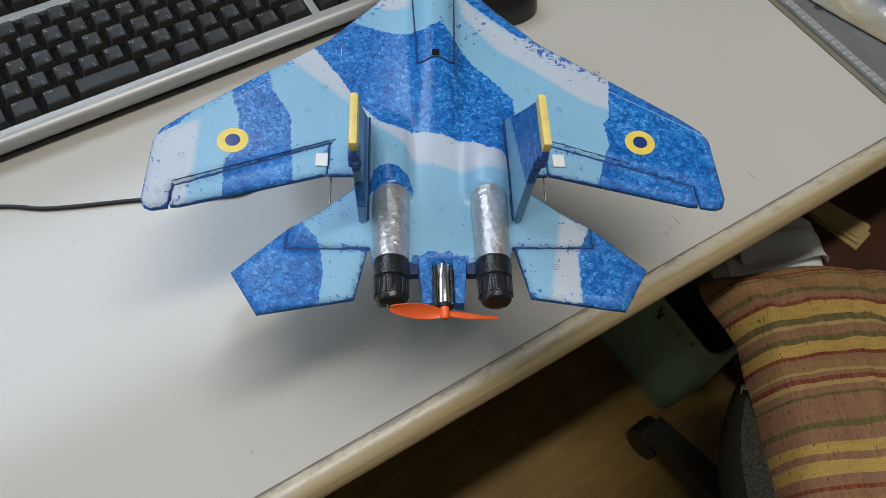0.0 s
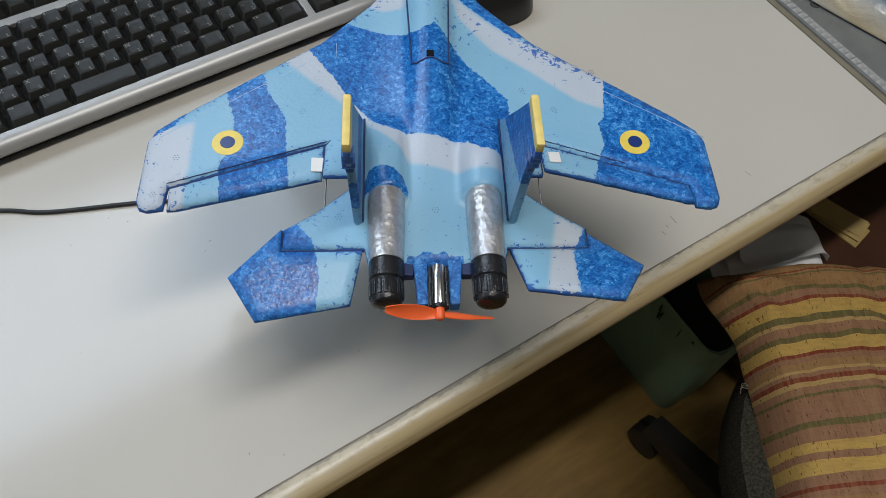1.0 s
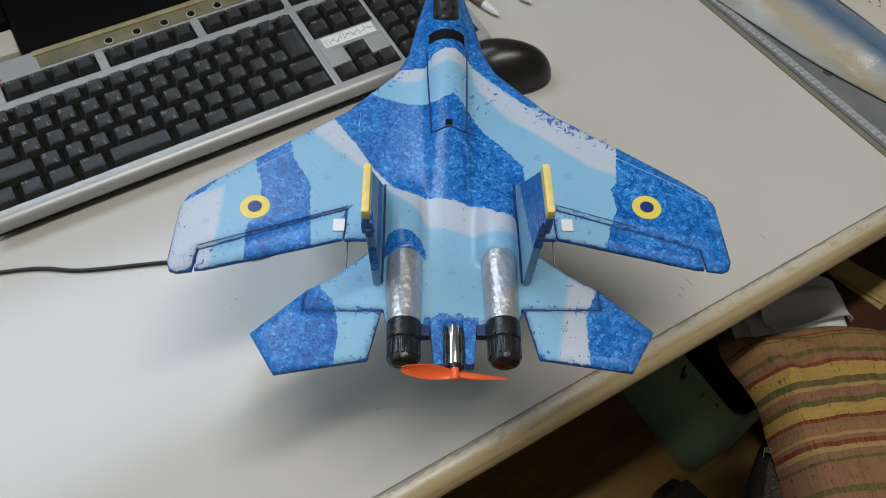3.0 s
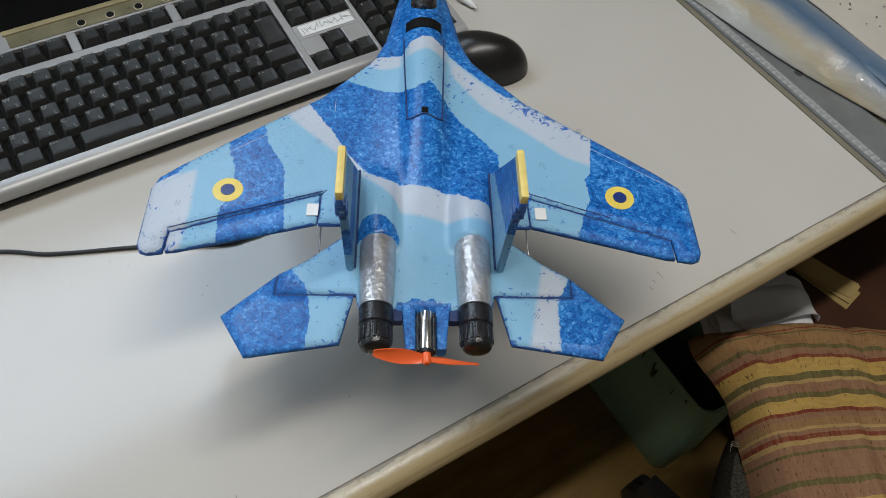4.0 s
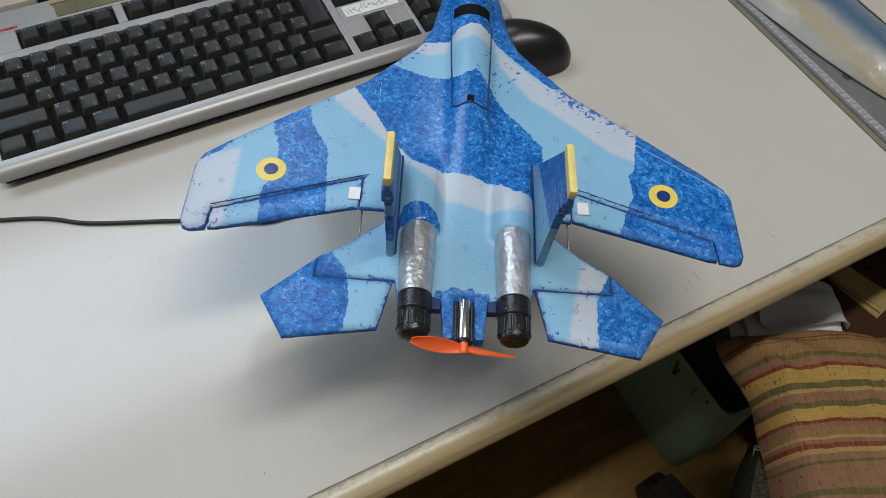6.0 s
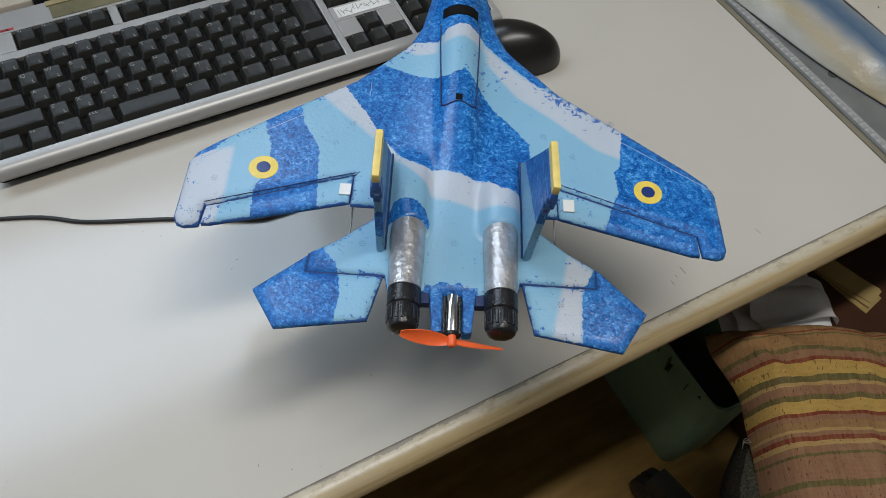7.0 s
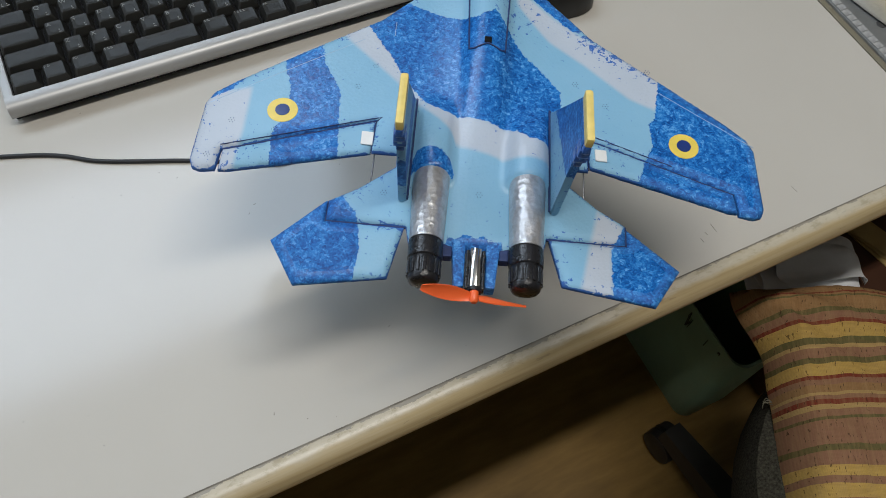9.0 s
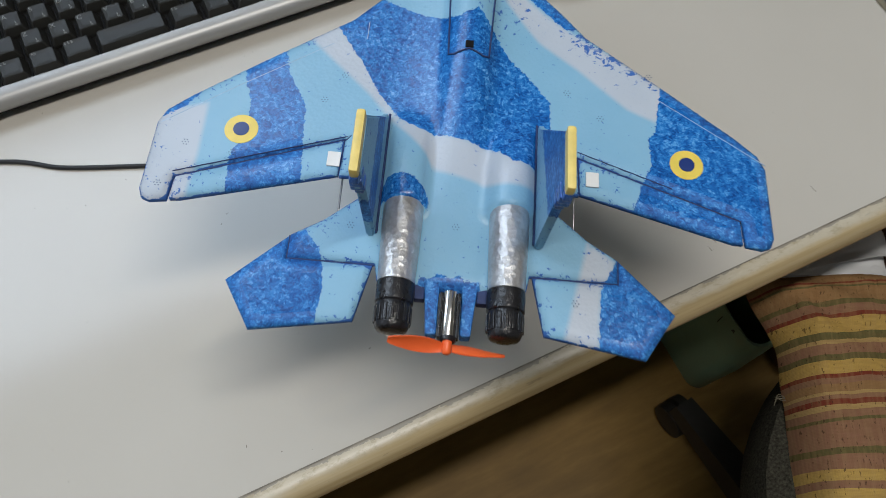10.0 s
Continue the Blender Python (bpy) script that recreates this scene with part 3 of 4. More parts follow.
def foam(name, outline, thick, parent, origin=(0, 0, 0), cell=0.004, humps=False, label="", under=0.0, rim_radius=0.0024):
    """A moulded foam sheet: rounded rim, painted skin. The outline is in the aeroplane's own axes."""
    bm = bmesh.new()
    bm.faces.new([bm.verts.new((x, y, 0)) for x, y in outline])
    cuts = []
    xs, ys = [p[0] for p in outline], [p[1] for p in outline]
    for k in range(int(min(xs) / cell) - 1, int(max(xs) / cell) + 2):
        cuts.append(((k * cell + 0.0003, 0, 0), (1, 0, 0)))
    for k in range(int(min(ys) / cell) - 1, int(max(ys) / cell) + 2):
        cuts.append(((0, k * cell + 0.0003, 0), (0, 1, 0)))
    for co, no in cuts:
        bmesh.ops.bisect_plane(bm, geom=bm.verts[:] + bm.edges[:] + bm.faces[:], plane_co=co, plane_no=no, dist=1e-6)
    # rim: inset along the outline
    bmesh.ops.inset_region(bm, faces=bm.faces[:], thickness=0.0009, use_even_offset=True)
    bmesh.ops.triangulate(bm, faces=[f for f in bm.faces if len(f.verts) > 4])
    bm.verts.index_update()
    vs = [v.co.copy() for v in bm.verts]
    dist = [max(0.0, sd_poly((v.x, v.y), outline)) for v in vs]
    faces = [[v.index for v in f.verts] for f in bm.faces]
    bm.free()
    pos, top, bot = [], [], []

    def prof(d):
        return math.sqrt(max(0.0, 1 - (1 - min(1.0, (d + 0.0002) / rim_radius)) ** 2))

    edge, keep = [], []
    for v, d in zip(vs, dist):
        k = prof(d) * thick / 2
        up = k + (top_of(v.x, v.y) * min(1.0, d / 0.004) if humps else 0)
        top.append(len(pos))
        pos.append((v.x - origin[0], v.y - origin[1], up - origin[2]))
        keep.append((v.x, v.y))
        edge.append(d)
    for v, d in zip(vs, dist):
        dn = prof(d) * thick / 2 + (under * math.exp(-((v.x / 0.03) ** 2)) * min(1.0, d / 0.02) if under else 0)
        bot.append(len(pos))
        pos.append((v.x - origin[0], v.y - origin[1], -dn - origin[2]))
        keep.append((v.x, v.y))
        edge.append(d)
    fs = [[top[i] for i in f] for f in faces] + [[bot[i] for i in reversed(f)] for f in faces]
    me = bpy.data.meshes.new(name)
    me.from_pydata(pos, [], fs)
    w = bmesh.new()
    w.from_mesh(me)
    rim = [e for e in w.edges if e.is_boundary]
    bmesh.ops.bridge_loops(w, edges=rim)
    bmesh.ops.recalc_face_normals(w, faces=w.faces)
    for f in w.faces:
        f.smooth = True
    w.to_mesh(me)
    w.free()
    for key, polys in (("blue", BLUE), ("grey", GREY)):
        a = me.attributes.new(key, "FLOAT", "POINT")
        a.data.foreach_set("value", [max(sd_poly(p, q) for q in polys) for p in keep])
    a = me.attributes.new("edge", "FLOAT", "POINT")
    a.data.foreach_set("value", edge)
    ob = link(name, me, CAMO, parent, label)
    ob.location = origin
    return ob


whole = HALF[1:-1] + [HALF[-1]] + [(-x, y) for x, y in reversed(HALF[1:-1])] + [HALF[0]]
foam("airframe", whole, 0.006, plane, cell=0.003, humps=True, under=0.018, label="blue, sky blue and grey camouflaged foam airframe")
SURFACES = []


def taper_prong(s):
    bm = block(min(s * 0.0054, s * 0.0130), max(s * 0.0054, s * 0.0130), 0.0065, 0.034, -0.004, 0.0045, bevel=0.0014)
    for v in bm.verts:
        if v.co.y < 0.02 and abs(v.co.x) > 0.009:
            v.co.x -= s * 0.0022
    return bm


for s in (1, -1):
    side = [(s * x, y) for x, y in mm((62.6, 88.6), (61.8, 109.6), (144.4, 80.3), (145.0, 67.4), (140, 67.8))]
    a, b = Vector((s * 0.062, 0.1097, 0)), Vector((s * 0.1445, 0.0803, 0))
    ail = foam("aileron", side, 0.005, plane, origin=tuple((a + b) / 2), cell=0.004, rim_radius=0.0016)
    SURFACES.append((ail, (a + b) / 2, (b - a).normalized() * s, 13.0 * -s))
    side = [(s * x, y) for x, y in mm((39.2, 40.0), (81.7, 40.0), (81.7, 52.2), (108.6, 26.4), (94, 3.0), (45.6, 10.9))]
    el = foam("elevator", side, 0.005, plane, origin=(s * 0.06, 0.0399, 0), cell=0.004, rim_radius=0.0016)
    SURFACES.append((el, Vector((s * 0.06, 0.0399, 0)), Vector((1, 0, 0)), 16.0 * -s))
    tube("hinge_seam", [(s * 0.0618, 0.0890, 0.0006), (s * 0.0615, 0.1101, 0.0008), (s * 0.1450, 0.0804, 0.0008)], 0.0007, SEAM, plane, "dark hinge line of the aileron")
    tube("hinge_seam", [(s * 0.0385, 0.0403, 0.0008), (s * 0.0813, 0.0403, 0.0008), (s * 0.0813, 0.0525, 0.0006)], 0.0007, SEAM, plane, "dark hinge line of the elevator")
    # white hinge tape square and control horn on the aileron, with its push rod
    part("horn_plate", block(s * 0.0670 - 0.0018, s * 0.0670 + 0.0050, 0.0926, 0.1012, 0.0026, 0.0036, bevel=0.0004), WHITE_TAPE, ail, "white plastic horn plate").location = -Vector((a + b) / 2)
    tube("push_rod", [(s * 0.0605, 0.100, -0.004), (s * 0.0607, 0.078, -0.006), (s * 0.0612, 0.069, -0.010)], 0.0005, STEEL, plane, "thin steel push rod")
    # roundel sticker
    rd = part("roundel", lathe([(0.0029, 0.0089), (0.0032, 0.0087), (0.0033, 0.005)], 40, "Z"), YELLOW_DECAL, plane, "yellow roundel sticker with a navy centre")
    rd.location = (s * 0.1170 + 0.0012, 0.1105, 0)
    part("roundel_centre", lathe([(0.0032, 0.0042), (0.0036, 0.0041), (0.0037, 0.002)], 32, "Z"), NAVY_DECAL, rd)
    # fin: upright foam sheet with a yellow painted tip
    bm = bmesh.new()
    side = [(0.129, -0.001), (0.118, 0.012), (0.0725, 0.080), (0.0450, 0.080), (0.0462, 0.064), (0.0525, 0.056), (0.0550, -0.001)]
    rings = [[bm.verts.new((x, y + g * (0.0885 - y) * 0.02, z)) for y, z in side] for x, g in ((-0.0022, 0), (0.0022, 0))]
    n = len(side)
    for i in range(n):
        j = (i + 1) % n
        bm.faces.new((rings[0][i], rings[0][j], rings[1][j], rings[1][i]))
    bm.faces.new(rings[0])
    bm.faces.new(rings[1])
    bmesh.ops.bevel(bm, geom=bm.edges[:], offset=0.0011, segments=2, affect="EDGES")
    for z in (0.015, 0.03, 0.045, 0.06):
        bmesh.ops.bisect_plane(bm, geom=bm.verts[:] + bm.edges[:] + bm.faces[:], plane_co=(0, 0, z), plane_no=(0, 0, 1))
    bmesh.ops.triangulate(bm, faces=[f for f in bm.faces if len(f.verts) > 4])
    fin = part("fin", bm, CAMO, plane, "upright foam fin painted two blues", smooth=False)
    me = fin.data
    zone = [v.co.z - 0.030 + 0.35 * (v.co.y - 0.085) for v in me.vertices] if s > 0 else [0.012 - abs(v.co.z - 0.03) for v in me.vertices]
    for key, vals in (("blue", [z * 0.5 for z in zone]), ("grey", [-0.02] * len(me.vertices)), ("edge", [0.004] * len(me.vertices))):
        at = me.attributes.new(key, "FLOAT", "POINT")
        at.data.foreach_set("value", vals)
    fin.matrix_local = pose(s * 0.0415, 0, 0.002, 0, s * 1.0, 0)
    part("fin_tip", block(-0.0020, 0.0020, 0.0437, 0.0732, 0.0775, 0.0840, bevel=0.0014), YELLOW, fin, "yellow painted fin tip", smooth=True)
    tube("seam", [(s * -0.0026, 0.125, 0.004), (s * -0.0026, 0.09, 0.0035), (s * -0.0026, 0.056, 0.003)], 0.0007, SEAM, fin)
    # rudder hinge clips
    for z, g in ((0.059, 0.0022), (0.0645, 0.0034), (0.0705, 0.0030), (0.0755, 0.0020)):
        part("hinge_clip", block(-g, g * 0.9, 0.0435 + 0.3 * (0.0755 - z), 0.053, z - 0.0030, z + 0.0030, bevel=0.0012), BLUE_LUMP, fin, "blue painted hinge lug")
    # engine: silver nacelle and ribbed black nozzle
    x = s * 0.0265
    nac = part("nacelle", lathe([(0.080, 0.0085), (0.0752, 0.0088), (0.0750, 0.0098), (0.0742, 0.0101), (0.06, 0.0099), (0.045, 0.0095), (0.030, 0.0090)], 32), SILVER_FOAM, plane, "silver painted engine nacelle", smooth=True)
    nac.location = (x, 0, 0.0055)
    noz = part("nozzle", lathe([(0.0325, 0.0078), (0.0318, 0.0091), (0.026, 0.0094), (0.0200, 0.0092), (0.0193, 0.0083), (0.018, 0.0086), (0.0100, 0.0083), (0.0072, 0.0078), (0.0062, 0.0070), (0.0056, 0.0050), (0.0054, 0.0020)], 32), BLACK_FOAM, plane, "black painted ribbed exhaust nozzle", smooth=True)
    noz.location = (x, 0, 0.0045)
    for i in range(16):
        q = 2 * math.pi * i / 16
        rib = part("rib", block(-0.0010, 0.0010, 0.0095, 0.0180, 0.0077, 0.0091, bevel=0.0005), BLACK_FOAM, noz) if i == 0 and s == 1 else link("rib", RIB, None, noz)
        RIB = rib.data
        rib.matrix_local = Matrix.Rotation(q, 4, "Y")
    # motor prong beside the can
    part("motor_prong", taper_prong(s), CAMO, plane, "blue foam prong beside the motor")
    part("spar_end", block(min(s * 0.0125, s * 0.018), max(s * 0.0125, s * 0.018), 0.024, 0.034, -0.003, 0.003, bevel=0.0008), SEAM, plane)

for ob in bpy.data.objects:
    if ob.name.startswith("motor_prong"):
        me = ob.data
        for key, val in (("blue", 0.01), ("grey", -0.02), ("edge", 0.004)):
            at = me.attributes.new(key, "FLOAT", "POINT")
            at.data.foreach_set("value", [val] * len(me.vertices))

motor = part("motor", lathe([(0.028, 0.0025), (0.0272, 0.0036), (0.004, 0.0037), (0.003, 0.0032), (0.0028, 0.0011), (-0.002, 0.0011)], 28), CHROME, plane, "small polished steel motor can", smooth=True)
motor.location = (0, 0, 0.0055)
for s in (1, -1):
    part("motor_clip", block(min(s * 0.0034, s * 0.0050), max(s * 0.0034, s * 0.0050), 0.0045, 0.027, -0.004, 0.0016, bevel=0.0006), BLACK_FOAM, motor, "black motor clip")
part("motor_cap", lathe([(0.0052, 0.0039), (0.0030, 0.0041), (0.0022, 0.0026)], 24), BLACK_FOAM, motor, "black motor end cap")
prop = thing("propeller", pose(0, 0, 0), "", "")
prop.parent = plane
prop.matrix_local = pose(0.0, -0.0006, 0.0074, 0, 13, 0)
tagged(prop, "two-bladed orange plastic propeller")
part("hub", lathe([(0.0035, 0.0017), (0.003, 0.0023), (-0.002, 0.0023), (-0.003, 0.0014)], 20), ORANGE, prop, smooth=True)
for s in (1, -1):
    bm = bmesh.new()
    rows = []
    for i in range(15):
        q = i / 14
        rad = 0.0022 + 0.0255 * q
        chord = 0.0018 + 0.0062 * math.sin(math.pi * min(1, 0.12 + q * 0.80)) ** 0.8 * (1 if q < 0.93 else 0.72)
        tw = -radians(58 - 34 * q)
        row = []
        for k in range(7):
            c = (k / 6 - 0.5) * chord
            camber = 0.0006 * (1 - (2 * k / 6 - 1) ** 2)
            row.append([bm.verts.new((rad, c * math.sin(tw) + (camber + g) * math.cos(tw), c * math.cos(tw) - (camber + g) * math.sin(tw))) for g in (0.00035, -0.00035)])
        rows.append(row)
    for p, q in zip(rows, rows[1:]):
        for k in range(6):
            bm.faces.new((p[k][0], p[k + 1][0], q[k + 1][0], q[k][0]))
            bm.faces.new((p[k][1], q[k][1], q[k + 1][1], p[k + 1][1]))
        for k in (0, 6):
            bm.faces.new((p[k][0], q[k][0], q[k][1], p[k][1]))
    for row in (rows[0], rows[-1]):
        bm.faces.new([c[0] for c in row] + [c[1] for c in reversed(row)])
    bl = part("blade", bm, ORANGE, prop, smooth=True)
    bl.matrix_local = pose(0, 0, 0, 0, 0 if s > 0 else 180, 0)


def on_skin(pts, lift=0.0032):
    return [(r, f, top_of(r, f) + lift) for r, f in pts]


def dense(pts, n=10):
    out = []
    for (a, b), (c, d) in zip(pts, pts[1:]):
        out += [(a + (c - a) * i / n, b + (d - b) * i / n) for i in range(n)]
    return out + [pts[-1]]


# battery hatch seam, its finger hole, the dark band and canopy ahead of it
tube("hatch_seam", on_skin(dense(mm((-13.5, 240), (-13, 215), (-11, 163), (-8, 162), (0, 165), (8, 162), (11, 163), (13, 215), (13.5, 240)))), 0.00055, SEAM, plane, "dark battery hatch seam")
part("finger_hole", block(-0.0022, 0.0022, 0.1655, 0.170, 0.012, 0.0162, bevel=0.0004), KB_BLACK, plane, "black finger hole of the hatch")


def skin_patch(name, f0, f1, wide, lift, material, label, blunt=0.0):
    bm = bmesh.new()
    grid = []
    for j in range(25):
        f = f0 + (f1 - f0) * (j / 24) ** 1.6
        w = wide * math.sqrt(max(0.04, 1 - max(0.0, 1 - (f - f0) / blunt) ** 2)) if blunt else wide
        grid.append([bm.verts.new((w * (i / 5 - 1), f, top_of(w * (i / 5 - 1), f) + 0.003 + lift * (1 - (i / 5 - 1) ** 4))) for i in range(11)])
    low = [[bm.verts.new((v.co.x, v.co.y, v.co.z - 0.002)) for v in row] for row in (grid[0], grid[-1])]
    for p, q in zip(grid, grid[1:]):
        for i in range(10):
            bm.faces.new((p[i], p[i + 1], q[i + 1], q[i]))
    for row, lo in ((grid[0], low[0]), (grid[-1], low[1])):
        for i in range(10):
            bm.faces.new((row[i], row[i + 1], lo[i + 1], lo[i]))
    return part(name, bm, material, plane, label, smooth=True)


skin_patch("dark_band", 0.244, 0.2535, 0.0142, 0.0006, KB_BLACK, "black gap band behind the canopy")
skin_patch("canopy", 0.263, 0.335, 0.0092, 0.0030, CANOPY, "dark silver painted canopy", 0.008)
for line in (mm((-158, 111), (-123, 137), (-75, 171)), mm((105, 150), (160, 114)), mm((-57, 188), (-57, 176))):
    tube("panel_line", on_skin(dense(line, 14), 0.0028), 0.0003, PANEL_LINE, plane, "faint moulded panel line")
for line in (mm((-61, 108.5), (-58, 112), (-146, 82.5)), mm((61, 113), (110, 95.5))):
    tube("panel_line", on_skin(dense(line, 14), 0.0028), 0.0003, SEAM, plane, "dark moulded hinge line")

# moulding marks: rings of tiny dots in the foam
for r, f in ((-0.066, 0.150), (-0.075, 0.133), (-0.118, 0.096), (-0.143, 0.100), (-0.152, 0.075), (0.073, 0.135), (0.100, 0.165), (0.060, 0.028), (-0.052, 0.060), (0.055, 0.150), (0.0, 0.062)):
    bm = bmesh.new()
    z = top_of(r, f) + 0.0029
    for k in range(7):
        a = 2 * math.pi * k / 6
        q = 0.0 if k == 6 else 0.0016
        box(bm, r + q * math.cos(a) - 0.00022, r + q * math.cos(a) + 0.00022, f + q * math.sin(a) - 0.00022, f + q * math.sin(a) + 0.00022, z, z + 0.0003)
    part("mould_mark", bm, SEAM, plane, "ring of tiny moulded dots")

# hidden cradle that carries the model above the desk
stand = thing("display_stand", pose(*(ORIGIN + Vector((0.073, 0.128, 0))).xy, DESK, 0, 0, HEADING), "small black stand under the model's belly", "stand")
part("base", block(-0.022, 0.022, -0.028, 0.028, 0.0, 0.006, bevel=0.002), CHAIR_BLACK, stand)
part("post", block(-0.006, 0.006, -0.008, 0.008, 0.006, 0.102, bevel=0.002), CHAIR_BLACK, stand)


# ---- the keyboard: key tops lie in its local plane z = 0 ----
U = 0.01905
keyboard = thing("keyboard", pose(0, 0, DESK + 0.026, 5, 0, 0), "silver and black desktop keyboard with worn black keys", "keyboard")
bm = bmesh.new()
box(bm, -0.006, 0.436, -0.008, 0.150, -0.022, -0.0085, bevel=0.003)
part("tray", bm, KB_BLACK, keyboard)


def rect(bm, x0, x1, y0, y1, z=-0.0045):
    box(bm, x0 * U, x1 * U, y0 * U, y1 * U, -0.012, z, bevel=0.0009)


bm = bmesh.new()
for r in ((-0.35, 0.0, 0.0, 6.62), (14.86, 15.22, 0.0, 6.62), (18.28, 18.47, 0.0, 6.62), (22.52, 22.85, 0.0, 6.62), (0.0, 15.03, 5.04, 5.46), (15.22, 18.28, 5.04, 5.46),
          (18.47, 22.52, 5.04, 6.62), (15.22, 18.28, 2.05, 2.98), (15.22, 16.22, 1.04, 2.05), (17.28, 18.28, 1.04, 2.05), (-0.35, 22.85, 6.62, 7.85),
          (1.04, 1.96, 5.46, 6.62), (6.04, 6.46, 5.46, 6.62), (10.54, 10.96, 5.46, 6.62)):
    rect(bm, *r)
part("top_frame", bm, KB_SILVER, keyboard, "silver plastic frame", smooth=False)
bm = bmesh.new()
prof = [(0.0008, -0.0045), (-0.004, -0.0047), (-0.0085, -0.0062), (-0.0108, -0.0095), (-0.0112, -0.0135), (-0.0095, -0.0165), (0.0008, -0.0170)]
cols = [[bm.verts.new((x, y, z)) for y, z in prof] for x in [-0.0068 + 0.0442 * i for i in range(11)]]
for p, q in zip(cols, cols[1:]):
    for i in range(len(prof)):
        j = (i + 1) % len(prof)
        bm.faces.new((p[i], p[j], q[j], q[i]))
bm.faces.new(cols[0])
bm.faces.new(cols[-1])
part("front_lip", bm, KB_SILVER, keyboard, "silver rounded front lip", smooth=True)
KEY_SHAPES = {}


def key_mesh(w, h):
    if (w, h) in KEY_SHAPES:
        return KEY_SHAPES[w, h]
    bm = bmesh.new()
    bw, bh = w * U / 2 - 0.0006, h * U / 2 - 0.0006
    tw, th = bw - 0.0030, bh - 0.0027
    levels = [(bw, bh, -0.0095, 0), (bw - 0.0005, bh - 0.0004, -0.006, 0), (tw + 0.0005, th + 0.0005, -0.0007, 0.0004), (tw, th, 0.0, 0.0004), (tw * 0.6, th * 0.6, -0.0005, 0.0004)]
    rings = []
    for a, b, z, shift in levels:
        c = 0.0011
        rings.append([bm.verts.new((x, y + shift, z)) for x, y in ((-a + c, -b), (a - c, -b), (a, -b + c), (a, b - c), (a - c, b), (-a + c, b), (-a, b - c), (-a, -b + c))])
    for p, q in zip(rings, rings[1:]):
        for i in range(8):
            bm.faces.new((p[i], p[(i + 1) % 8], q[(i + 1) % 8], q[i]))
    bm.faces.new(rings[-1])
    bm.faces.new(list(reversed(rings[0])))
    bmesh.ops.recalc_face_normals(bm, faces=bm.faces)
    for f in bm.faces:
        f.smooth = False
    me = bpy.data.meshes.new("key")
    bm.to_mesh(me)
    bm.free()
    me.materials.append(KEY)
    KEY_SHAPES[w, h] = me
    return me


LEGENDS = {}


def print_mesh(text, size):
    """A flat printed legend; '#' stands for a mark that cannot be read."""
    if (text, size) not in LEGENDS:
        if text[0] == "#":
            bm = bmesh.new()
            r = random.Random(len(text) * 7)
            n = len(text)
            for i in range(n):
                w = r.uniform(0.3, 0.6) * size
                box(bm, i * size * 0.75, i * size * 0.75 + w, 0, size * r.uniform(0.18, 0.3), 0, 0.00012)
                box(bm, i * size * 0.75, i * size * 0.75 + w * 0.5, size * 0.4, size * r.uniform(0.55, 0.8), 0, 0.00012)
            me = bpy.data.meshes.new("legend")
            bm.to_mesh(me)
            bm.free()
        else:
            cu = bpy.data.curves.new("legend", "FONT")
            cu.body, cu.size, cu.extrude = text, size, 0.00006
            tmp = bpy.data.objects.new("legend", cu)
            me = bpy.data.meshes.new_from_object(tmp)
            bpy.data.objects.remove(tmp)
        me.materials.clear()
        me.materials.append(KEY_PRINT)
        LEGENDS[text, size] = me
    return LEGENDS[text, size]


jig = random.Random(11)


def key(x, y, w=1, h=1, main="", sub="", size=0.0052):
    k = link("key", key_mesh(w, h), None, keyboard)
    k.matrix_local = pose(x * U, y * U, jig.uniform(-0.0003, 0.0002), jig.uniform(-0.6, 0.6), jig.uniform(-0.6, 0.6), 0)
    if main:
        o = link("legend", print_mesh(main, size), None, k)
        o.location = (-(w * U / 2 - 0.0042), h * U / 2 - 0.0030 - size * 0.75, -0.00005)
    if sub:
        o = link("legend", print_mesh(sub, 0.0044), None, k)
        o.location = (w * U / 2 - 0.0072, -(h * U / 2 - 0.0046), -0.0002)
    return k


key(0.5, 4.5, sub="##")
for i, c in enumerate("1234567890-^"):
    key(1.5 + i, 4.5, main=c, sub="#", size=0.0036)
key(13.5, 4.5, main="#", sub="#", size=0.0036)
key(14.42, 4.5, 0.85, main="##", size=0.003)
key(0.75, 3.5, 1.5)
for i, c in enumerate("QWERTYUIOP@["):
    key(2.0 + i, 3.5, main=c, sub="#")
key(0.875, 2.5, 1.75)
for i, c in enumerate("ASDFGHJKL;:]"):
    key(2.25 + i, 2.5, main=c, sub="#")
key(14.2, 3.0, 1.25, 2, main="Enter", size=0.003)
key(1.125, 1.5, 2.25)
for i, c in enumerate("ZXCVBNM,./_"):
    key(2.75 + i, 1.5, main=c, sub="#")
key(14.05, 1.5, 1.6, main="Shift", size=0.003)
for x, w, txt in ((0.6, 1.2, ""), (1.75, 1.1, "##"), (2.9, 1.2, "Alt"), (4.15, 1.25, "###"), (6.15, 2.75, ""), (8.2, 1.25, "##"), (9.45, 1.2, "####"), (10.7, 1.25, "Alt"), (11.9, 1.1, "##"), (13.0, 1.1, "##"), (14.2, 1.3, "Ctrl")):
    key(x, 0.5, w, 1, main=txt, size=0.003)
key(0.5, 6.0, main="Esc", size=0.003)
for i, x in enumerate((2.5, 3.5, 4.5, 5.5, 7, 8, 9, 10, 11.5, 12.5, 13.5, 14.5)):
    key(x, 6.0, 1, 0.98, main=f"F{i + 1}", size=0.0034)
for i, row in enumerate((("#", "##", "##"), ("##", "#", "##"))):
    for j, txt in enumerate(row):
        key(15.75 + j, 4.5 - i, main=txt, size=0.003)
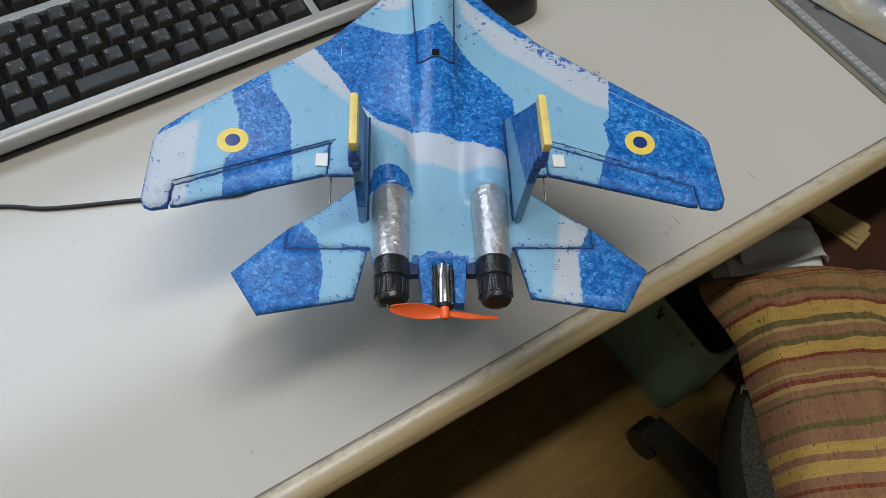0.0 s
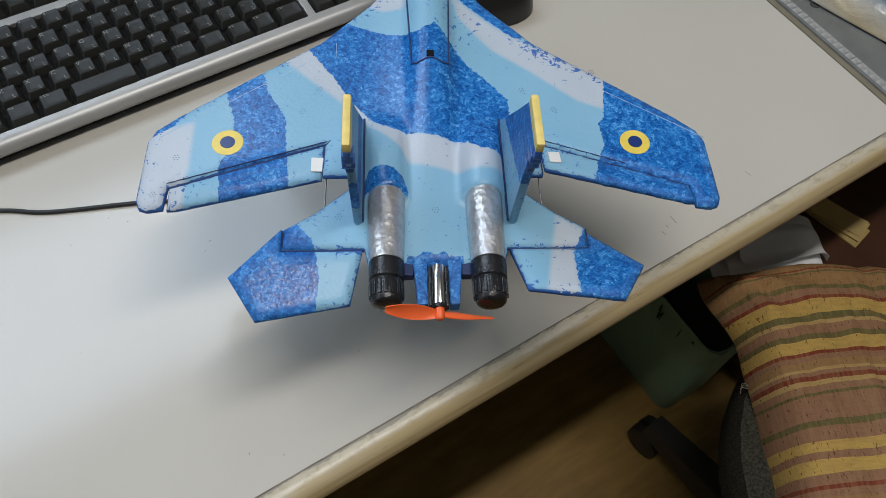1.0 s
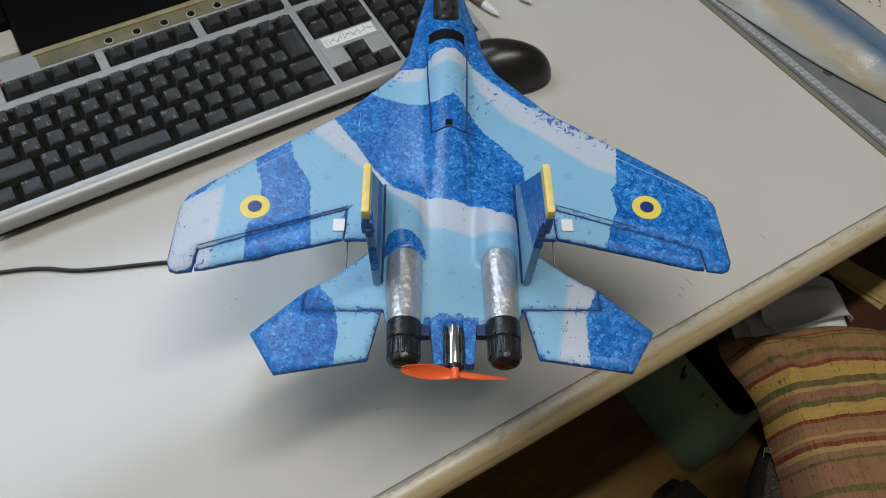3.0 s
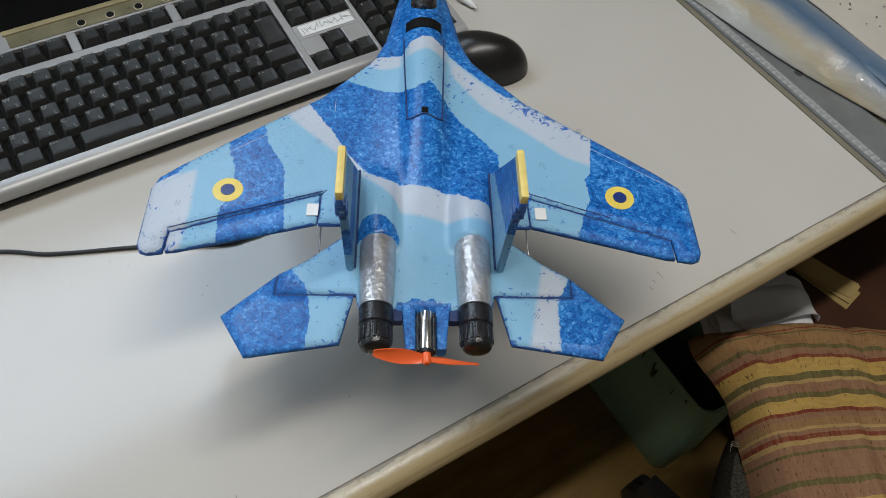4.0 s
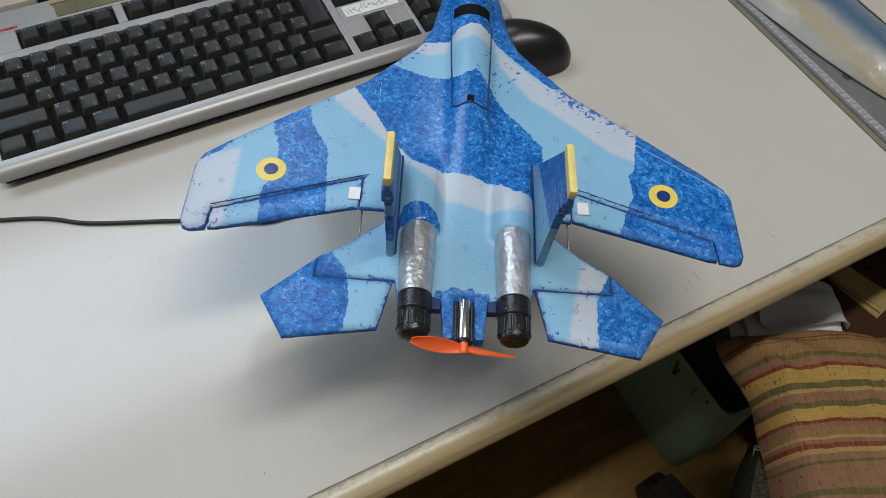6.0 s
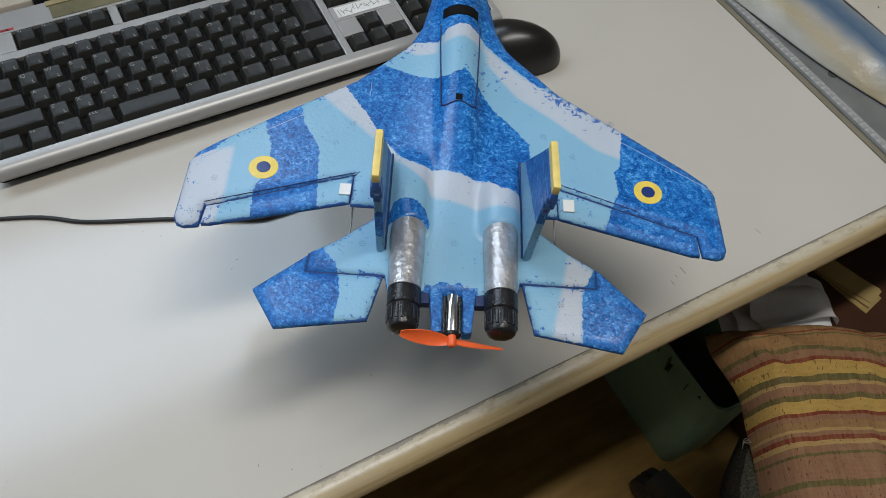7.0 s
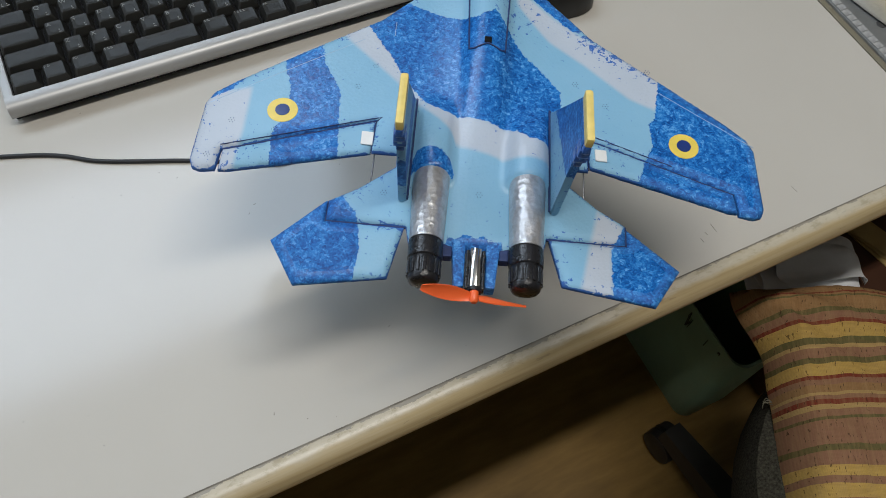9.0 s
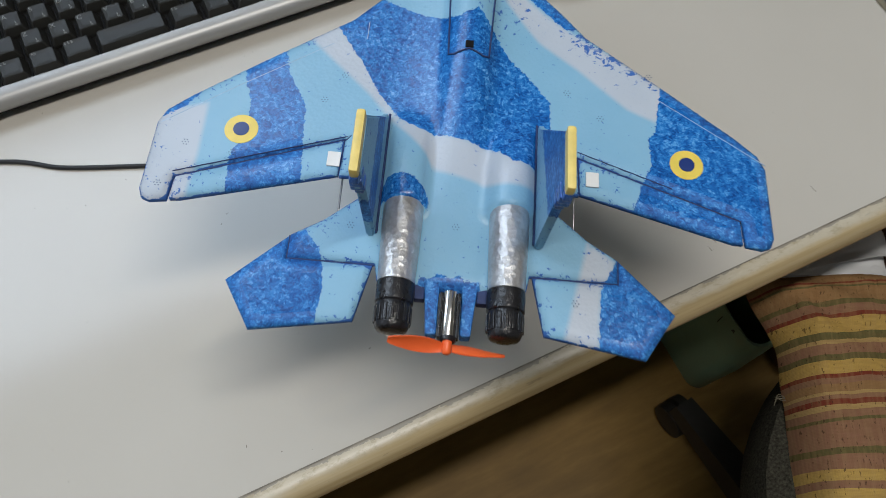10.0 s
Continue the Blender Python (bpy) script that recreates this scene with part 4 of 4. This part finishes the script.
for j in range(3):
    key(15.75 + j, 6.0, 1, 0.98, main="##", size=0.003)
    key(15.75 + j, 0.5, main="#", size=0.003)
key(16.75, 1.5, main="#", size=0.003)
for i, row in enumerate(("#/*-", "789", "456", "123")):
    for j, c in enumerate(row):
        key(19 + j, 4.5 - i, main=c, size=0.0045)
key(22, 3.0, 1, 2, main="+", size=0.0045)
key(22, 1.0, 1, 2, main="##", size=0.003)
key(19.5, 0.5, 2, main="0", size=0.0045)
key(21, 0.5, main=".", size=0.0045)
mark = part("maker_mark", block(1.02 * U, 1.32 * U, 6.70 * U, 6.84 * U, -0.0046, -0.0043), surface("red_print", (0.45, 0.05, 0.05), 0.5, 0, 0.2, 500, 1500, 0.0), keyboard, "small red maker's mark")
for x in (1.38, 1.64, 1.86):
    link("maker_mark", mark.data, None, keyboard).location = ((x - 1.02) * U * 0.93, 0, 0)
# foil label below the editing keys, taped strip of buttons at the back
lab = part("foil_label", block(15.45 * U, 18.1 * U, 2.2 * U, 2.85 * U, -0.0046, -0.0040), WHITE_TAPE, keyboard, "white foil label with branching lines")
r = random.Random(3)
for i in range(16):
    x = 15.6 + i * 0.155
    l = part("line_mark", block(-0.0003, 0.0003, -0.0035, 0.0035, 0, 0.00015), GREY_METAL, lab)
    l.matrix_local = pose(x * U, (2.52 + r.uniform(-0.1, 0.1)) * U, -0.0040, 0, 0, r.uniform(-70, 70))
strip = part("button_strip", block(3.75 * U, 15.6 * U, 6.74 * U, 7.50 * U, -0.0046, -0.0038, bevel=0.0003), TAPE, keyboard, "yellowed clear strip over round buttons")
part("strip_ridge", block(3.65 * U, 15.6 * U, 7.50 * U, 7.78 * U, -0.0046, -0.0026, bevel=0.0006), RIDGE, strip, "yellowed raised rear ridge")
for i in range(2, 9):
    b = part("round_button", lathe([(-0.0045, 0.0034), (-0.0028, 0.0033), (-0.0024, 0.0026)], 20, "Z"), KB_BLACK, strip, "small round black button")
    b.location = ((4.29 + 1.297 * i) * U, 6.98 * U, 0)
    part("button_rim", lathe([(-0.0046, 0.0042), (-0.0033, 0.0041), (-0.0032, 0.0036)], 20, "Z"), BEIGE, b)

# ---- mouse, cable, pens ----
mouse = thing("computer_mouse", pose(0.4262, -0.0400, DESK, 0, 0, 59), "glossy black computer mouse on the desk", "mouse")
bm = bmesh.new()
bmesh.ops.create_uvsphere(bm, u_segments=32, v_segments=20, radius=1)
for v in bm.verts:
    x, y, z = v.co
    v.co = (x * 0.0275 * (1 + 0.10 * y), y * 0.047, max(0.0, z) * (0.0365 - 0.006 * y * abs(y)) + 0.001)
bmesh.ops.remove_doubles(bm, verts=bm.verts, dist=1e-5)
part("shell", bm, MOUSE, mouse, smooth=True)
part("base_rim", lathe([(0.0, 0.0235), (0.003, 0.0250), (0.004, 0.024)], 40, "Z"), MOUSE, mouse).scale = (1, 1.71, 1)
part("wheel", block(-0.003, 0.003, 0.022, 0.034, 0.018, 0.0275, bevel=0.002), CHAIR_BLACK, mouse)
cable = tube("usb_cable", smooth_line([(-0.45, 0.05, DESK + 0.0016), (-0.20, 0.02, DESK + 0.0016), (-0.013, -0.036, DESK + 0.0016), (0.042, -0.065, DESK + 0.0016), (0.099, -0.089, DESK + 0.0016), (0.141, -0.110, DESK + 0.0016), (0.168, -0.1185, DESK + 0.0016), (0.200, -0.112, DESK + 0.0016), (0.27, -0.05, DESK + 0.003)], 10), 0.0016, RUBBER)
tagged(cable, "thin black cable lying across the desk", "cable")


def pen(tip, tail, radius, colour, label):
    d = Vector(tail) - Vector(tip)
    L = d.length
    p = thing("pen", Matrix.Translation((*tip, DESK + radius)) @ Matrix.Rotation(math.atan2(d.y, d.x) - math.pi / 2, 4, "Z"), label, "pen", "pens beside the mouse")
    part("barrel", lathe([(0.022, radius * 0.96), (0.024, radius), (L, radius)], 20), colour, p, smooth=True)
    part("tip_cone", lathe([(0.0, 0.0008), (0.003, 0.0014), (0.006, radius * 0.62), (0.0215, radius * 0.98)], 20), WHITE_TAPE, p, "white plastic pen tip", smooth=True)


pen((0.507, 0.027), (0.487, 0.165), 0.0055, surface("teal_pen_plastic", (0.03, 0.17, 0.22), 0.35, 0, 0.1), "teal plastic ballpoint pen with a white tip")
pen((0.522, 0.033), (0.505, 0.170), 0.0055, surface("dark_pen_plastic", (0.02, 0.03, 0.035), 0.35, 0, 0.1), "dark plastic ballpoint pen with a white tip")
pen((0.469, 0.027), (0.445, 0.160), 0.0045, surface("brown_pen_plastic", (0.17, 0.11, 0.08), 0.35, 0, 0.1), "brown ballpoint pen with a white tip")

# ---- ruler, plastic folder and papers along the side of the desk ----
sheet0 = thing("card_sheet", pose(0, 0, DESK), "grey card sheet lying at the edge of the papers", "sheet")
part("card", block(0.6605, 0.86, -0.318, 0.20, 0.0, 0.0016, bevel=0.0004), CARD, sheet0)
ruler = thing("ruler", pose(0.6655, -0.317, DESK + 0.0018), "grey metal ruler with a white printed scale", "ruler")
part("blade", block(0.0, 0.045, 0.0, 0.40, 0.0, 0.0022, bevel=0.0003), GREY_METAL, ruler)
part("scale_groove", block(0.0012, 0.0098, 0.002, 0.398, 0.0022, 0.0026), GREY_METAL, ruler, "grey scale strip")
for i in range(56):
    sc = part("scale_mark", block(0.0018, 0.0092, 0.0004, 0.0064, 0.0026, 0.0029), SCALE_GREY, ruler) if i == 0 else link("scale_mark", sc.data, None, ruler)
    sc.location = (0, 0.003 + 0.0070 * i, 0)
part("hang_hole", lathe([(0.0022, 0.0045), (0.0026, 0.0043), (0.0027, 0.003)], 24, "Z"), SCALE_INK, ruler).location = (0.026, 0.13, 0)


def wavy(x0, x1, y0, y1, height, nx=40, ny=60, seed=0.0, amp=0.006, thick=0.0008):
    bm = bmesh.new()
    tops, lows = [], []
    for j in range(ny + 1):
        y = y0 + (y1 - y0) * j / ny
        rt, rl = [], []
        for i in range(nx + 1):
            q = i / nx
            xa = x0(y) if callable(x0) else x0
            x = xa + (x1 - xa) * q + 0.004 * noise.noise((seed, y * 9, 0))
            z = height(q, j / ny) + amp * min(1, q * 6) * (noise.noise((x * 14 + seed, y * 14, 0)) * 0.6 + 0.35 * noise.noise((x * 45, y * 45 + seed, 0)))
            rt.append(bm.verts.new((x, y, max(z, 0.0045) + thick)))
            rl.append(bm.verts.new((x, y, max(z, 0.0045))))
        tops.append(rt)
        lows.append(rl)
    for g, flip in ((tops, 0), (lows, 1)):
        for p, q in zip(g, g[1:]):
            for i in range(nx):
                f = (p[i], p[i + 1], q[i + 1], q[i])
                bm.faces.new(f if not flip else f[::-1])
    for j in range(ny):
        for i in (0, nx):
            bm.faces.new((tops[j][i], tops[j + 1][i], lows[j + 1][i], lows[j][i]))
    for i in range(nx):
        for j in (0, ny):
            bm.faces.new((tops[j][i], tops[j][i + 1], lows[j][i + 1], lows[j][i]))
    return bm


def folder_material():
    m, t, b = nodes_of("clear_folder_print_glints")
    v = coords(t)
    sep = t.nodes.new("ShaderNodeSeparateXYZ")
    t.links.new(v, sep.inputs[0])
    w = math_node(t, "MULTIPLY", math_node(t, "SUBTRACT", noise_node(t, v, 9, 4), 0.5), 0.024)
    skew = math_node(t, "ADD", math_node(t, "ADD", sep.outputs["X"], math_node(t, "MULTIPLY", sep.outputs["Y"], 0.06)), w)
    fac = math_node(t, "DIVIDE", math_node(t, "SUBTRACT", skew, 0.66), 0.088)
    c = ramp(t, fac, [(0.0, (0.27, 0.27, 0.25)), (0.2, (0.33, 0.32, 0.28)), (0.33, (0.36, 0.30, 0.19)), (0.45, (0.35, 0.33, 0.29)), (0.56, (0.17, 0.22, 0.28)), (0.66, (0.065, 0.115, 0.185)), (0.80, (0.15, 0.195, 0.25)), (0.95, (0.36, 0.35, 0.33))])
    # highlights on the plastic's crinkles, painted into the colour as pale flecks
    painted_glint = math_node(t, "GREATER_THAN", noise_node(t, v, 90, 5, 0.75), 0.68)
    c = mix(t, math_node(t, "MULTIPLY", painted_glint, 0.5), c, (0.62, 0.63, 0.62))
    t.links.new(c, b.inputs["Base Color"])
    b.inputs["Roughness"].default_value = 0.30
    b.inputs["Coat Weight"].default_value = 0.25
    bump(t, b, noise_node(t, v, 55, 4, 0.6), 0.4, 0.004)
    return m


folder = thing("plastic_folder", pose(0, 0, DESK), "crinkled clear plastic sleeve holding a blue printed sheet", "folder")
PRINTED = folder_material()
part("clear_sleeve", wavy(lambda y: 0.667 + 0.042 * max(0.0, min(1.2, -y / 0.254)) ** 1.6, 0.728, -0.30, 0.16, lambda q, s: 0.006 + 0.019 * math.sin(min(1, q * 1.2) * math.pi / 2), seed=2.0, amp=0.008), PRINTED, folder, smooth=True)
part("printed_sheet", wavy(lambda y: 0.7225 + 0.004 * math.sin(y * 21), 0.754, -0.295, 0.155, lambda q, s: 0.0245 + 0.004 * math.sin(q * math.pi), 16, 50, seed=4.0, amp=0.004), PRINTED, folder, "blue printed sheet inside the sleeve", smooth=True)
pile = thing("paper_pile", pose(0, 0, DESK), "loose pile of white printed papers beside the folder", "paper")
for i in range(2):
    part("sheet", wavy(0.742 + 0.003 * i, 1.05, -0.31 + 0.006 * i, 0.12, lambda q, s, i=i: 0.026 + 0.003 * i, 16, 24, 5.0 + i, 0.0008), CREAM, pile, smooth=True)
r = random.Random(8)
for i in range(140):
    w = r.uniform(0.0012, 0.0045)
    x, y = r.uniform(0.765, 0.90), r.uniform(-0.22, 0.03)
    ink = part("ink_mark", block(0, 1, 0, 0.0011, 0, 0.0002), SCALE_INK, pile) if i == 0 else link("ink_mark", ink.data, None, pile)
    ink.matrix_local = pose(x, y, 0.0306, 0, 0, 62 if i % 3 else -20) @ Matrix.Diagonal((w, 1, 1, 1))

# ---- monitor foot behind the keyboard, beige box beside it ----
foot = thing("monitor", pose(0, 0, DESK), "black computer monitor on its flat base behind the keyboard", "monitor")
part("base_plate", block(0.060, 0.262, 0.170, 0.42, 0.0, 0.016, bevel=0.004), MONITOR_BLACK, foot)
part("cable_cover", block(-0.16, 0.0596, 0.226, 0.30, 0.0, 0.018, bevel=0.002), MONITOR_BLACK, foot, "black cable cover")
part("neck", block(0.13, 0.20, 0.34, 0.38, 0.016, 0.16, bevel=0.006), MONITOR_BLACK, foot)
part("screen", block(-0.09, 0.42, 0.325, 0.345, 0.105, 0.40, bevel=0.004), MONITOR_BLACK, foot, "black monitor panel")
tagged(part("storage_box", block(-0.16, 0.0596, 0.190, 0.224, DESK, DESK + 0.010, bevel=0.002), CREAM), "low cream card box behind the keyboard", "box")
tagged(part("note_pad", block(0.515, 0.60, 0.085, 0.20, DESK, DESK + 0.006, bevel=0.001), MANILA), "yellow note pad behind the pens", "note pad")

# ---- waste bin on the floor ----
bin_ob = thing("waste_bin", pose(0.716, -0.220, 0), "green plastic waste bin with dark scuffs on the floor", "waste bin")


def rounded(a, b, rad, n=7):
    pts = []
    for cx, cy, s in ((a - rad, b - rad, 0), (-a + rad, b - rad, 90), (-a + rad, -b + rad, 180), (a - rad, -b + rad, 270)):
        pts += [(cx + rad * math.cos(radians(s + 90 * i / n)), cy + rad * math.sin(radians(s + 90 * i / n))) for i in range(n + 1)]
    return pts


bm = bmesh.new()
rings = []
for g, z in ((0.96, 0.0), (0.985, 0.006), (1.0, 0.12), (1.012, 0.228), (1.035, 0.232), (1.035, 0.244), (1.0, 0.244), (0.985, 0.12), (0.94, 0.012)):
    rings.append([bm.verts.new((x * g, y * g, z)) for x, y in rounded(0.053, 0.115, 0.020)])
n = len(rings[0])
for p, q in zip(rings, rings[1:]):
    for i in range(n):
        bm.faces.new((p[i], p[(i + 1) % n], q[(i + 1) % n], q[i]))
bm.faces.new(rings[0])
bm.faces.new(rings[-1])
part("bucket", bm, GREEN, bin_ob, smooth=True)
for y, z, hgt, wd in ((-0.035, 0.205, 0.024, 0.008), (-0.028, 0.222, 0.014, 0.004), (-0.005, 0.215, 0.02, 0.003), (-0.07, 0.212, 0.02, 0.003), (-0.095, 0.225, 0.006, 0.006)):
    for k in range(max(1, int(wd / 0.0016))):
        s = part("scuff", block(-0.0003, 0.0005, -0.0006, 0.0006, -hgt / 2, hgt / 2), DARK_DIRT, bin_ob, "dark scuff")
        s.matrix_local = pose(-0.0540, y + 0.012 + 0.0016 * k, z + 0.002 * math.sin(3 * k), 9 * math.sin(5 * k + y * 90), 0, 0)

# ---- office chair with a striped cushion ----
YAW = -28
chair = thing("office_chair", pose(0.545, -0.300, 0, 0, 0, YAW), "office chair with grey tweed seat and black plastic base", "chair")
bm = bmesh.new()
shell = []
for g, z in ((0.90, 0.395), (0.98, 0.405), (1.0, 0.43), (1.0, 0.452), (0.985, 0.470), (0.93, 0.477)):
    shell.append([bm.verts.new((0.245 + x * g, -0.24 + y * g, z)) for x, y in rounded(0.235, 0.24, 0.20, 10)])
for p, q in zip(shell, shell[1:]):
    for i in range(len(p)):
        bm.faces.new((p[i], p[(i + 1) % len(p)], q[(i + 1) % len(p)], q[i]))
bm.faces.new(shell[0])
bm.faces.new(shell[-1])
part("seat", bm, TWEED, chair, "grey tweed upholstered seat", smooth=True)
part("column", lathe([(0.10, 0.028), (0.40, 0.028)], 20, "Z"), CHAIR_BLACK, chair).location = (0.22, -0.23, 0)
for i in range(5):
    leg = thing("base_leg", pose(0.22, -0.23, 0, 0, 0, 137 + 72 * i - YAW - 28), "", "")
    leg.parent = chair
    leg.matrix_local = pose(0.22, -0.23, 0, 0, 0, 122.7 + 72 * i)
    bm = bmesh.new()
    rr = [[bm.verts.new((x, y * w, z)) for y, z in ((-1, z0), (1, z0), (0.8, z1), (-0.8, z1))] for x, w, z0, z1 in ((0.02, 0.026, 0.07, 0.13), (0.16, 0.022, 0.062, 0.105), (0.262, 0.018, 0.056, 0.082))]
    for p, q in zip(rr, rr[1:]):
        for k in range(4):
            bm.faces.new((p[k], p[(k + 1) % 4], q[(k + 1) % 4], q[k]))
    bm.faces.new(rr[0])
    bm.faces.new(rr[-1])
    part("leg", bm, CHAIR_BLACK, leg)
    part("caster", lathe([(-0.022, 0.020), (-0.019, 0.027), (-0.004, 0.028), (-0.003, 0.018), (0.003, 0.018), (0.004, 0.028), (0.019, 0.027), (0.022, 0.020)], 24), CHAIR_BLACK, leg, "twin black caster", smooth=True).location = (0.252, 0, 0.028)

cushion = thing("seat_cushion", pose(0.545, -0.300, 0.0, 0, 0, YAW), "striped woven seat cushion in ochre, rust and olive", "cushion")
bm = bmesh.new()
NX, NY, W, L = 90, 90, 0.42, 0.46
rest = []
grid = []
for j in range(NY + 1):
    row = []
    for i in range(NX + 1):
        p, q = i / NX * 2 - 1, j / NY * 2 - 1
        d = min(1 - abs(p), 1 - abs(q))
        puff = (1 - max(0, 1 - d / 0.13) ** 2.6)
        cx = 0.038 + W * (i / NX) + 0.003 * noise.noise((q * 6, 1.3, 0)) * (1 - puff)
        cy = 0.018 - L * (1 - j / NY)
        rest.append(cy)
        cy += 0.011 * math.exp(-(((p + 0.55) / 0.33) ** 2)) * step01(-0.6, 0.9, q)
        cut = -0.022 * step01(-0.72, -1.0, p) * step01(0.66, 0.97, q)
        cx -= 0.010 * step01(0.2, -0.2, q) * (1 - p) / 2
        wr = 0.0045 * noise.noise((p * 10, q * 2.5, 4.0)) + 0.0022 * noise.noise((p * 26, q * 9, 7.0))
        fold = 0.005 * math.exp(-(((p + 0.83 + 0.04 * math.sin(q * 7)) / 0.03) ** 2)) * max(0, 0.6 - q) + 0.0035 * math.exp(-(((p + 0.55 - 0.05 * q) / 0.025) ** 2)) * max(0, 0.9 - q) - 0.004 * math.exp(-(((p + 0.28 + 0.06 * q) / 0.03) ** 2))
        ang, rad = math.atan2(1 - q, p + 1), math.hypot(p + 1, 1 - q)
        fold += 0.0045 * math.sin(ang * 13) * math.exp(-(((rad - 0.30) / 0.17) ** 2))
        row.append((cx + cut, cy, 0.478 + 0.045 * puff + wr * puff + fold))
    grid.append(row)
up = [[bm.verts.new(c) for c in row] for row in grid]
dn = [[bm.verts.new((c[0], c[1], 0.478 - 0.002)) for c in row] for row in grid]
for g in (up, dn):
    for p, q in zip(g, g[1:]):
        for i in range(NX):
            bm.faces.new((p[i], p[i + 1], q[i + 1], q[i]))
for k in range(NX):
    for j in (0, NY):
        bm.faces.new((up[j][k], up[j][k + 1], dn[j][k + 1], dn[j][k]))
        bm.faces.new((up[k][j], up[k + 1][j], dn[k + 1][j], dn[k][j]))
cover = part("cover", bm, STRIPES, cushion, smooth=True)
cover.data.attributes.new("warp", "FLOAT", "POINT").data.foreach_set("value", rest + rest)
for k in range(4):
    tube("yarn", smooth_line([(0.046, -0.100 - 0.002 * k, 0.479), (0.036 - 0.001 * k, -0.101 + 0.002 * (k - 1), 0.4815), (0.030 - 0.001 * k, -0.099 - 0.003 * k, 0.479 + 0.001 * k)], 4), 0.0003, CARD, cushion, "frayed yarn")

# ---- low cabinet beside the bin, with papers and envelopes on it ----
SHELF = 0.356
cab = thing("side_cabinet", pose(0.80, -0.375, 0), "low dark reddish brown wooden cabinet standing under the desk", "cabinet")
part("carcass", block(0.0, 0.44, 0.004, 0.44, 0.05, SHELF - 0.018, bevel=0.003), BROWN, cab)
part("cabinet_top", block(-0.006, 0.446, -0.004, 0.444, SHELF - 0.018, SHELF, bevel=0.003), BROWN, cab)
part("plinth", block(0.01, 0.43, 0.02, 0.43, 0.0, 0.05, bevel=0.002), BROWN, cab)
mag = thing("newspaper_stack", pose(0.752, -0.262, SHELF - 0.0042, 0, 0, -24), "untidy curled white newspapers lying over the edge of the low cabinet", "newspapers")


def page_height(k):
    """Pages ripple across the pile and bend down over its far side."""
    def height(q, s):
        ripple = 0.5 + 0.5 * math.sin(2 * math.pi * (1.15 * s + 0.30 * q) + 0.9 * k - 1.2)
        drop = max(0.0, (q - 0.66) / 0.34)
        return 0.006 + (0.005 + 0.0075 * k + 0.013 * ripple) * math.sqrt(max(0.0, 1 - drop * drop)) + 0.016 * (k == 3) * s * s * (1 - q)
    return height


for k in range(4):
    page = wavy(-0.085 + 0.010 * k, 0.058 + 0.009 * k - 0.014 * (k == 3), -0.098 + 0.017 * k, 0.085 - 0.028 * k, page_height(k), 36, 40, 3.0 + 2 * k, 0.003, 0.0007)
    part("newspaper_sheet", page, PAPER, mag, "curled white page", smooth=True).matrix_local = pose(0, 0, 0, 0, 0, (0, 8, -5, 10)[k])
env = thing("envelope", pose(0.866, -0.258, SHELF, 0, 0, 12), "brown manila envelopes leaning open on the low cabinet", "envelope")
for i, (lift, lean, turn) in enumerate(((0.0, 0, 0), (0.0032, -16, 7), (0.0065, -34, 12))):
    part("envelope_sheet", block(0, 0.038 - 0.008 * i, -0.070, 0.105, 0.0, 0.0022, bevel=0.0006), MANILA, env).matrix_local = pose(-0.020, 0.002 * i, lift, 0, lean, turn)


def motions():
    """The transmitter stick rocks the tail surfaces and ailerons left and right."""
    roll = [(0.0, 0), (0.13, 0), (0.2, -0.25), (0.3, -1), (0.63, -1), (0.7, -0.6), (0.8, 0.45), (0.9, 1), (1.1, 1), (1.2, -0.1), (1.3, -1), (1.57, -1), (1.63, -0.6), (1.7, 0.15), (1.8, 0.6), (1.9, 1), (2.1, 1), (2.2, 0.5), (2.3, 0.15), (2.43, 0),
            (6.87, 0), (7.0, -0.35), (7.1, -0.3), (7.23, 0), (8.87, 0), (9.0, 0.5), (9.1, 0.4), (9.3, 0), (10.0, 0)]
    for ob, at, axis, degrees in SURFACES:
        walk(ob, [(t, Matrix.Translation(at) @ Matrix.Rotation(radians(degrees * v), 4, axis)) for t, v in roll])


motions()
